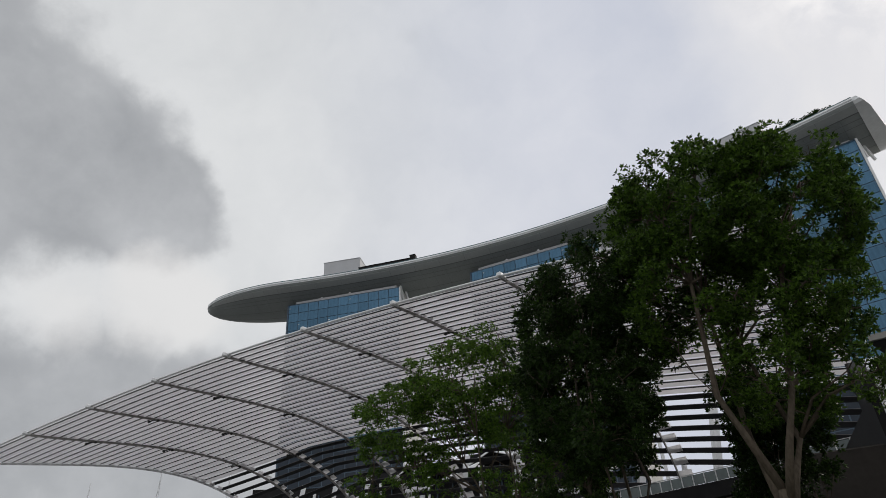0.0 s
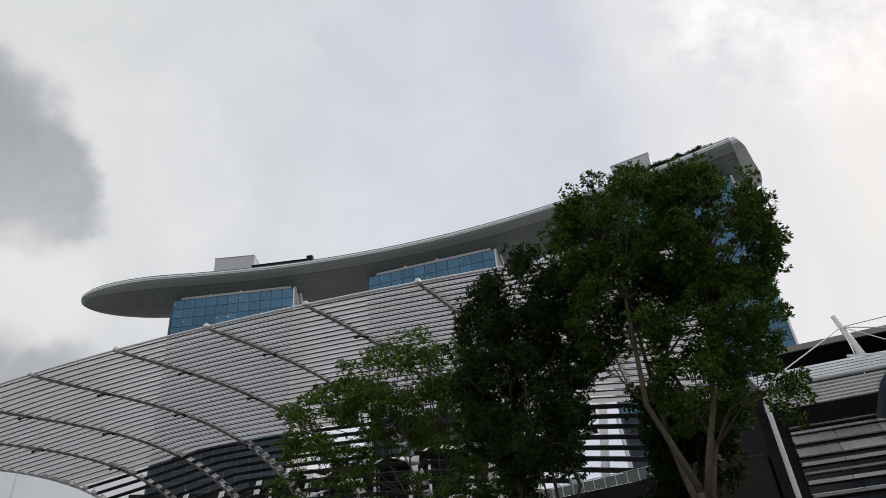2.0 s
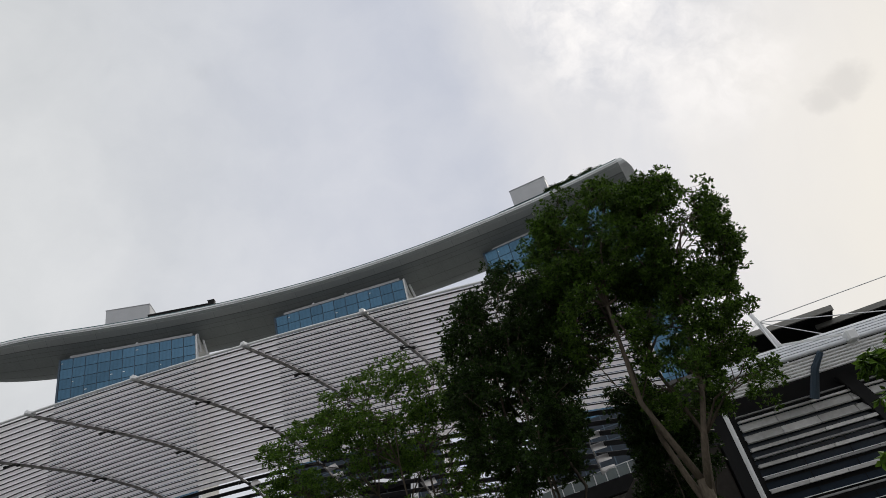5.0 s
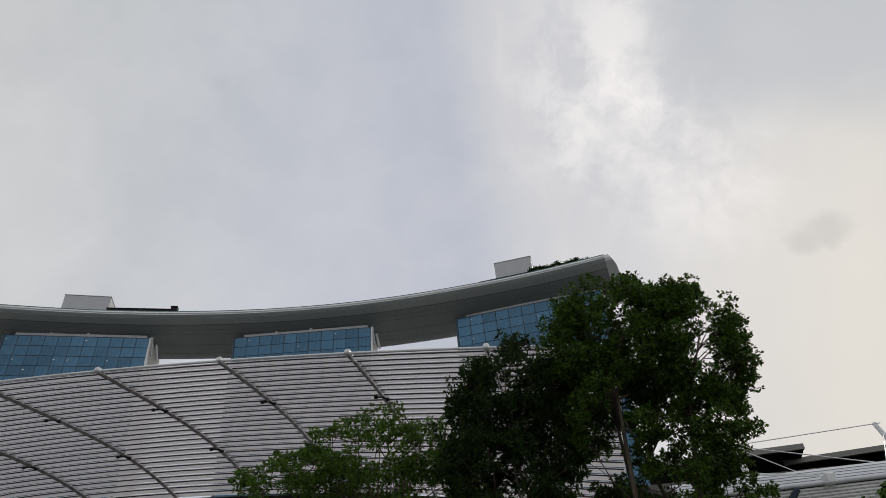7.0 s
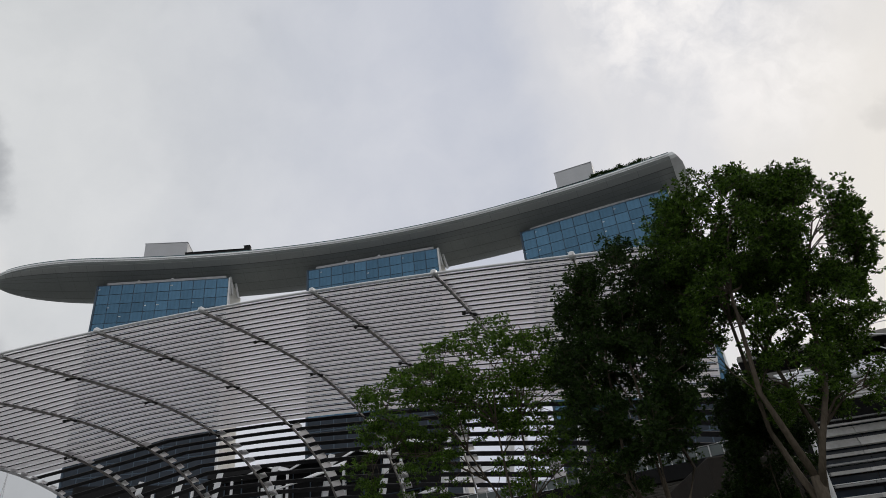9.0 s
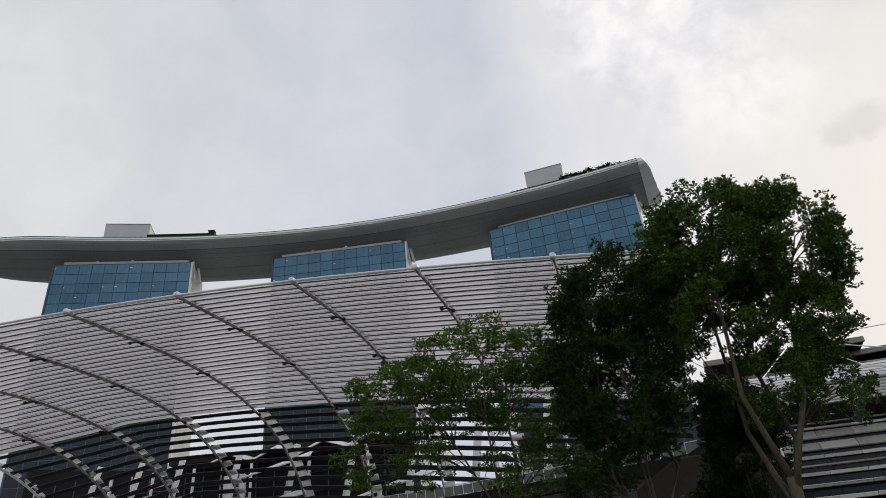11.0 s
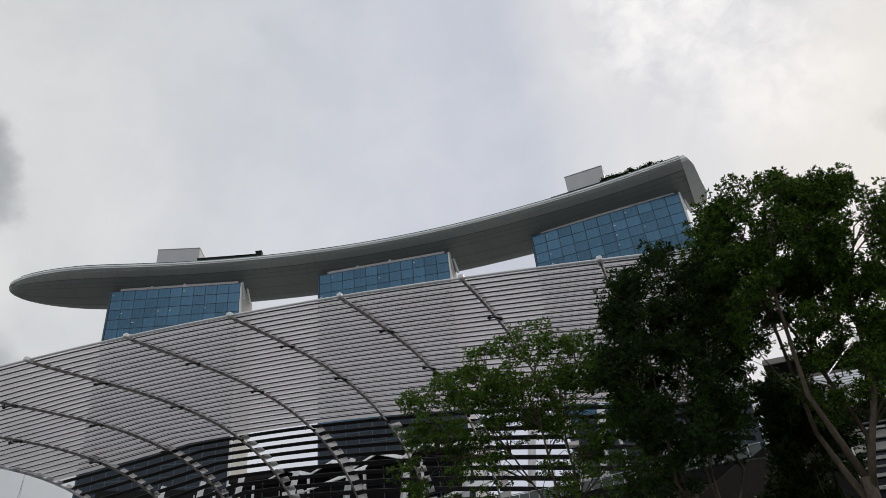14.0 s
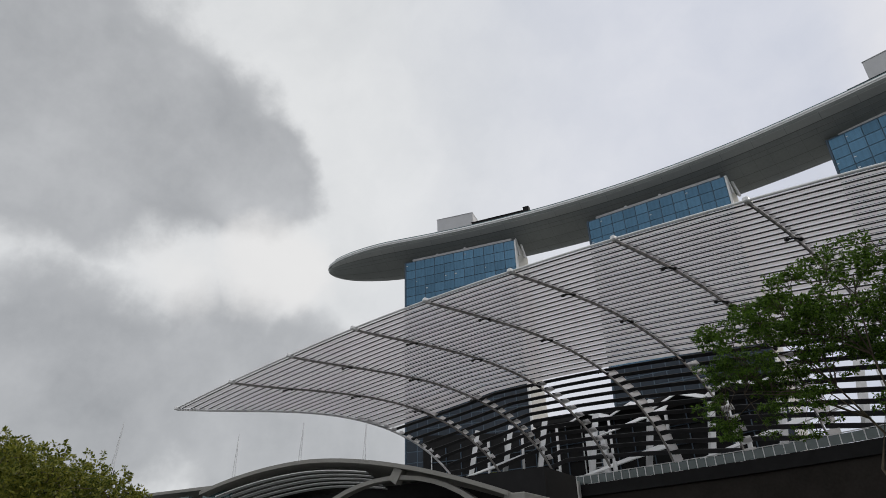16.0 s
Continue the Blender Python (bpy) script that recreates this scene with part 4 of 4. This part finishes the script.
def tree(name, label, at, height, fork, crowns, leaf_mat, seed, leaves, leaf_size, trunk_r, limbs, group="", droop=0.1, lean=(0, 0), clump=0.6, gaps=-0.12, flat=0.75, stems=7, shell_in=0.2, base_z=0.0):
    """A trunk that forks into limbs, twigs out to the clumps, and leaves round every twig's end. crowns: ellipsoids (centre, radii) that hold the clumps."""
    rnd = random.Random(seed)
    ob = thing(name, label, "tree", group, at=(*at, base_z))
    wood = bmesh.new()
    base = Vector((0, 0, -0.1))
    top = Vector((lean[0], lean[1], fork))
    mid = base.lerp(top, 0.5) + Vector((rnd.uniform(-0.2, 0.2), rnd.uniform(-0.2, 0.2), 0))
    tube(wood, [base, base + Vector((0, 0, 0.5)), mid, top], [trunk_r * 1.5, trunk_r * 1.05, trunk_r * 0.9, trunk_r * 0.75], 12)
    clumps = []
    total = sum(c[1][0] * c[1][1] * c[1][2] for c in crowns)
    for centre, radii in crowns:
        n = max(8, round(limbs * radii[0] * radii[1] * radii[2] / total))
        tries = 0
        while n > 0 and tries < 20000:
            tries += 1
            d = Vector((rnd.gauss(0, 1), rnd.gauss(0, 1), rnd.gauss(0, 1))).normalized()
            r = rnd.uniform(shell_in, 1.0) ** 0.5
            p = Vector([c + q * w * r for c, q, w in zip(centre, d, radii)])
            if d.z < -0.8 or noise.noise(p * 0.85 + Vector((seed, 0, 0))) < gaps:
                continue
            clumps.append((p, r))
            n -= 1
    heads = []
    # four leaders from the fork, and boughs off them
    leaders = []
    a0 = rnd.uniform(0, math.tau)
    for k in range(4):
        a = a0 + math.tau * (k + rnd.uniform(-0.25, 0.25)) / 4
        c = crowns[k % min(3, len(crowns))]
        end = Vector(c[0]) + Vector((math.cos(a) * c[1][0] * 0.35, math.sin(a) * c[1][1] * 0.35, 0.1 * c[1][2]))
        p0 = top - Vector((0, 0, (0.02 + 0.09 * k) * fork))
        span = (end - p0).length
        p1 = p0 + Vector((math.cos(a) * 0.13, math.sin(a) * 0.13, 0.3)) * span
        p2 = p1.lerp(end, 0.5) + Vector((rnd.uniform(-0.3, 0.3), rnd.uniform(-0.3, 0.3), 0.05 * span))
        line = [p0, p0.lerp(p1, 0.5) + Vector((rnd.uniform(-0.1, 0.1), rnd.uniform(-0.1, 0.1), 0)), p1, p2, end]
        tube(wood, line, [trunk_r * 0.52, trunk_r * 0.44, trunk_r * 0.36, trunk_r * 0.24, trunk_r * 0.12], 8)
        leaders += [p0.lerp(p1, 0.6), p1, p1.lerp(p2, 0.5), p2]
        heads += [p1, p2, p2.lerp(end, 0.5), end]
    for k in range(stems):
        a = math.tau * (k + rnd.uniform(-0.3, 0.3)) / stems
        c = crowns[k % len(crowns)]
        end = Vector(c[0]) + Vector((math.cos(a) * c[1][0] * 0.55, math.sin(a) * c[1][1] * 0.55, rnd.uniform(0.0, 0.5) * c[1][2]))
        p0 = min(leaders, key=lambda q: (q - end).length + max(0, q.z - end.z + 1.0) * 2)
        p1 = p0.lerp(end, 0.45) + Vector((rnd.uniform(-0.3, 0.3), rnd.uniform(-0.3, 0.3), 0.12 * (end - p0).length))
        tube(wood, [p0, p0.lerp(p1, 0.5), p1, end], [trunk_r * 0.24, trunk_r * 0.2, trunk_r * 0.15, trunk_r * 0.07], 6)
        heads += [p0.lerp(p1, 0.6), p1, p1.lerp(end, 0.5), end]
    out = ([], [])
    per = max(2, round(leaves / len(clumps) / 10))
    for c, r in clumps:
        near = sorted(heads, key=lambda q: (q - c).length + max(0, q.z - c.z) * 0.8)[:4]
        h = rnd.choice(near)
        m = h.lerp(c, 0.55) + Vector((rnd.uniform(-0.3, 0.3), rnd.uniform(-0.3, 0.3), rnd.uniform(0.1, 0.5)))
        tube(wood, [h, m, c], [min(0.03, trunk_r * 0.12), 0.016, 0.008], 4)
        heads.append(h.lerp(m, 0.7))
        size_c = clump * rnd.uniform(0.7, 1.25)
        # a clump is a cushion of leaf rosettes, each leaf pointing out and up from its twig's end
        for _ in range(per):
            d = Vector((rnd.gauss(0, 1), rnd.gauss(0, 1), rnd.gauss(0, 1))).normalized() * rnd.uniform(0.25, 1.0) ** 0.6
            d.z *= flat
            p = c + d * size_c
            axis = (d.normalized() + Vector((0, 0, 0.5 - droop * 2))).normalized()
            for _k in range(10):
                way = axis * rnd.uniform(0.0, 0.8) + Vector((rnd.gauss(0, 0.6), rnd.gauss(0, 0.6), rnd.gauss(0, 0.5) - droop))
                leaf(out, p + way * 0.03, way, leaf_size * rnd.uniform(0.7, 1.25), rnd)
    part("trunk", wood, M_BARK, ob, "", True)
    me = bpy.data.meshes.new("crown")
    me.from_pydata(out[0], [], out[1])
    me.materials.append(leaf_mat)
    crown = new("crown", me)
    crown.parent = ob
    return ob


tree("broadleaf_tree", "tall leafy green tree with a pale forked trunk", (1.6, 26.2), 20.5, 5.6,
     [((-0.2, 0, 16.6), (3.8, 3.8, 3.5)), ((2.9, 0, 16.2), (3.2, 3.2, 3.8)), ((-1.6, -0.2, 13.6), (2.5, 2.8, 3.0)), ((2.8, 0.2, 12.2), (2.9, 2.6, 2.4)), ((3.2, 0.2, 9.0), (1.8, 1.7, 1.7)), ((0.9, 0.3, 9.6), (1.9, 2.2, 1.9))], M_LEAF_A, 12, 132000, 0.18, 0.31, 820, "row of trees", 0.06, (0, 0), 0.48, -0.03, 0.8, 30, 0.45)
tree("broadleaf_tree", "dense dark green tree beside the taller tree", (-3.9, 27.4), 18, 4.0,
     [((-0.2, 0, 14.8), (2.5, 2.5, 3.3)), ((-1.6, 0, 13.2), (2.2, 2.3, 3.0)), ((-0.9, 0, 10.8), (3.0, 2.7, 3.2)), ((1.7, 0, 13.2), (2.3, 2.4, 3.0)), ((-0.6, 0, 8.4), (2.4, 2.3, 2.1)), ((-2.3, 0.3, 6.6), (1.7, 1.6, 1.4)), ((0.2, -2.4, 8.6), (1.3, 1.3, 1.8)), ((1.8, -1.2, 9.6), (1.2, 1.3, 1.7))], M_LEAF_B, 23, 86000, 0.18, 0.2, 580, "row of trees", 0.08, (0, 0), 0.48, -0.05, 0.8, 22, 0.4)
tree("spreading_tree", "light green spreading tree with thin open branches", (-11.0, 31.0), 16, 4.0,
     [((0.2, 0, 13.2), (4.4, 3.8, 3.0)), ((-3.2, 0.3, 12.0), (4.1, 3.4, 2.4)), ((3.2, 0, 11.4), (3.4, 3.2, 2.8)), ((-4.4, 0.3, 9.2), (3.0, 2.6, 2.0)), ((2.8, 0, 7.8), (3.2, 2.8, 1.8))], M_LEAF_C, 37, 70000, 0.16, 0.17, 540, "row of trees", 0.2, (0.3, 0), 0.66, 0.03, 0.24, 22, 0.55)
tree("garden_tree", "small tree with drooping yellowish green leaves", (12.0, 26.4), 9.5, 4.0,
     [((0, 0, 7.2), (2.4, 2.4, 2.2)), ((-0.6, 0, 4.8), (2.0, 2.0, 1.6))], M_LEAF_C, 41, 8000, 0.42, 0.15, 60, "", 0.6)
tree("round_tree", "rounded yellow-green tree past the pavilion", (-41.5, 11.0), 8.0, 2.5,
     [((0, 0, 4.8), (5.0, 4.8, 2.8))], M_LEAF_Y, 53, 70000, 0.16, 0.2, 260, "", 0.1, (0, 0), 0.75, -0.3)

tree("broadleaf_tree", "short dark green tree behind the tall tree's trunk", (2.2, 32.0), 10.5, 2.4,
     [((0.2, 0, 8.4), (2.1, 1.8, 2.4)), ((-0.8, 0.2, 10.4), (1.4, 1.5, 1.9)), ((-1.2, 0.8, 4.8), (2.5, 1.7, 2.2))], M_LEAF_B, 67, 46000, 0.2, 0.11, 280, "row of trees", 0.1, (0, 0), 0.52, -0.2)
for x, y in ((-74.0, 98.5), (-70.5, 99.5), (-66.0, 99.0)):
    tree("terrace_shrub", "yellow-green shrub planted on the terrace under the canopy", (x, y), 4.0, 0.9,
         [((0, 0, 2.3), (2.0, 1.6, 1.7))], M_LEAF_Y, 61, 2600, 0.5, 0.08, 26, "terrace shrubs", 0.1, (0, 0), 0.5, -0.3, base_z=TERRACE)

# ---- a lamp before the podium ----
lamp = thing("street_lamp", "slim dark lamp post with a white head", "street lamp", at=(5.7, 40.0, 0))
bm = bmesh.new()
tube(bm, [(0, 0, 0), (0, 0, 0.4), (0, 0, 5.3)], [0.12, 0.08, 0.06], 10)
part("post", bm, M_RIB, lamp)
bm = bmesh.new()
box(bm, (-0.2, -0.2, 5.3), (0.2, 0.2, 6.1), 0.05)
part("lamp_head", bm, M_WHITE, lamp, "white box-shaped head")

aw = thing("sun_awning", "small sloping yellow canvas awning on a slim post", "awning", at=(16.6, 38.0, 0))
bm = bmesh.new()
beam(bm, (-1.3, 0, 4.3), (1.1, 0, 5.0), 1.8, 0.06)
part("canvas", bm, M_AWNING, aw)
bm = bmesh.new()
tube(bm, [(0, 0, 0), (0, 0, 4.66)], [0.06, 0.05], 8)
part("post", bm, M_WHITE, aw)

# ---- ledge stones of the podium wall ----
bm = bmesh.new()
box(bm, (-0.5, -0.16, -0.12), (0.5, 0.2, 0.12), 0.03)
stone = bpy.data.meshes.new("stone")
bm.to_mesh(stone)
bm.free()
stone.materials.append(M_LEDGE)
rk = random.Random(8)
for r in range(13):
    i = 6.55 + rk.uniform(0, 0.05)
    while i < 8.55:
        w = rk.uniform(0.7, 1.5)
        p, q = foot(i), foot(i + 0.05)
        c = Vector((p.x, p.y - 0.62, TERRACE - 1.85 - r * 0.27))
        m = Matrix.Translation(c + Vector((0, rk.uniform(-0.06, 0.04), 0))) @ Matrix.Rotation(math.atan2(q.y - p.y, q.x - p.x), 4, "Z") @ Matrix.Diagonal((w * 0.97, 1, 1, 1))
        shared("stone", stone, podium, m)
        i += w / 12.6
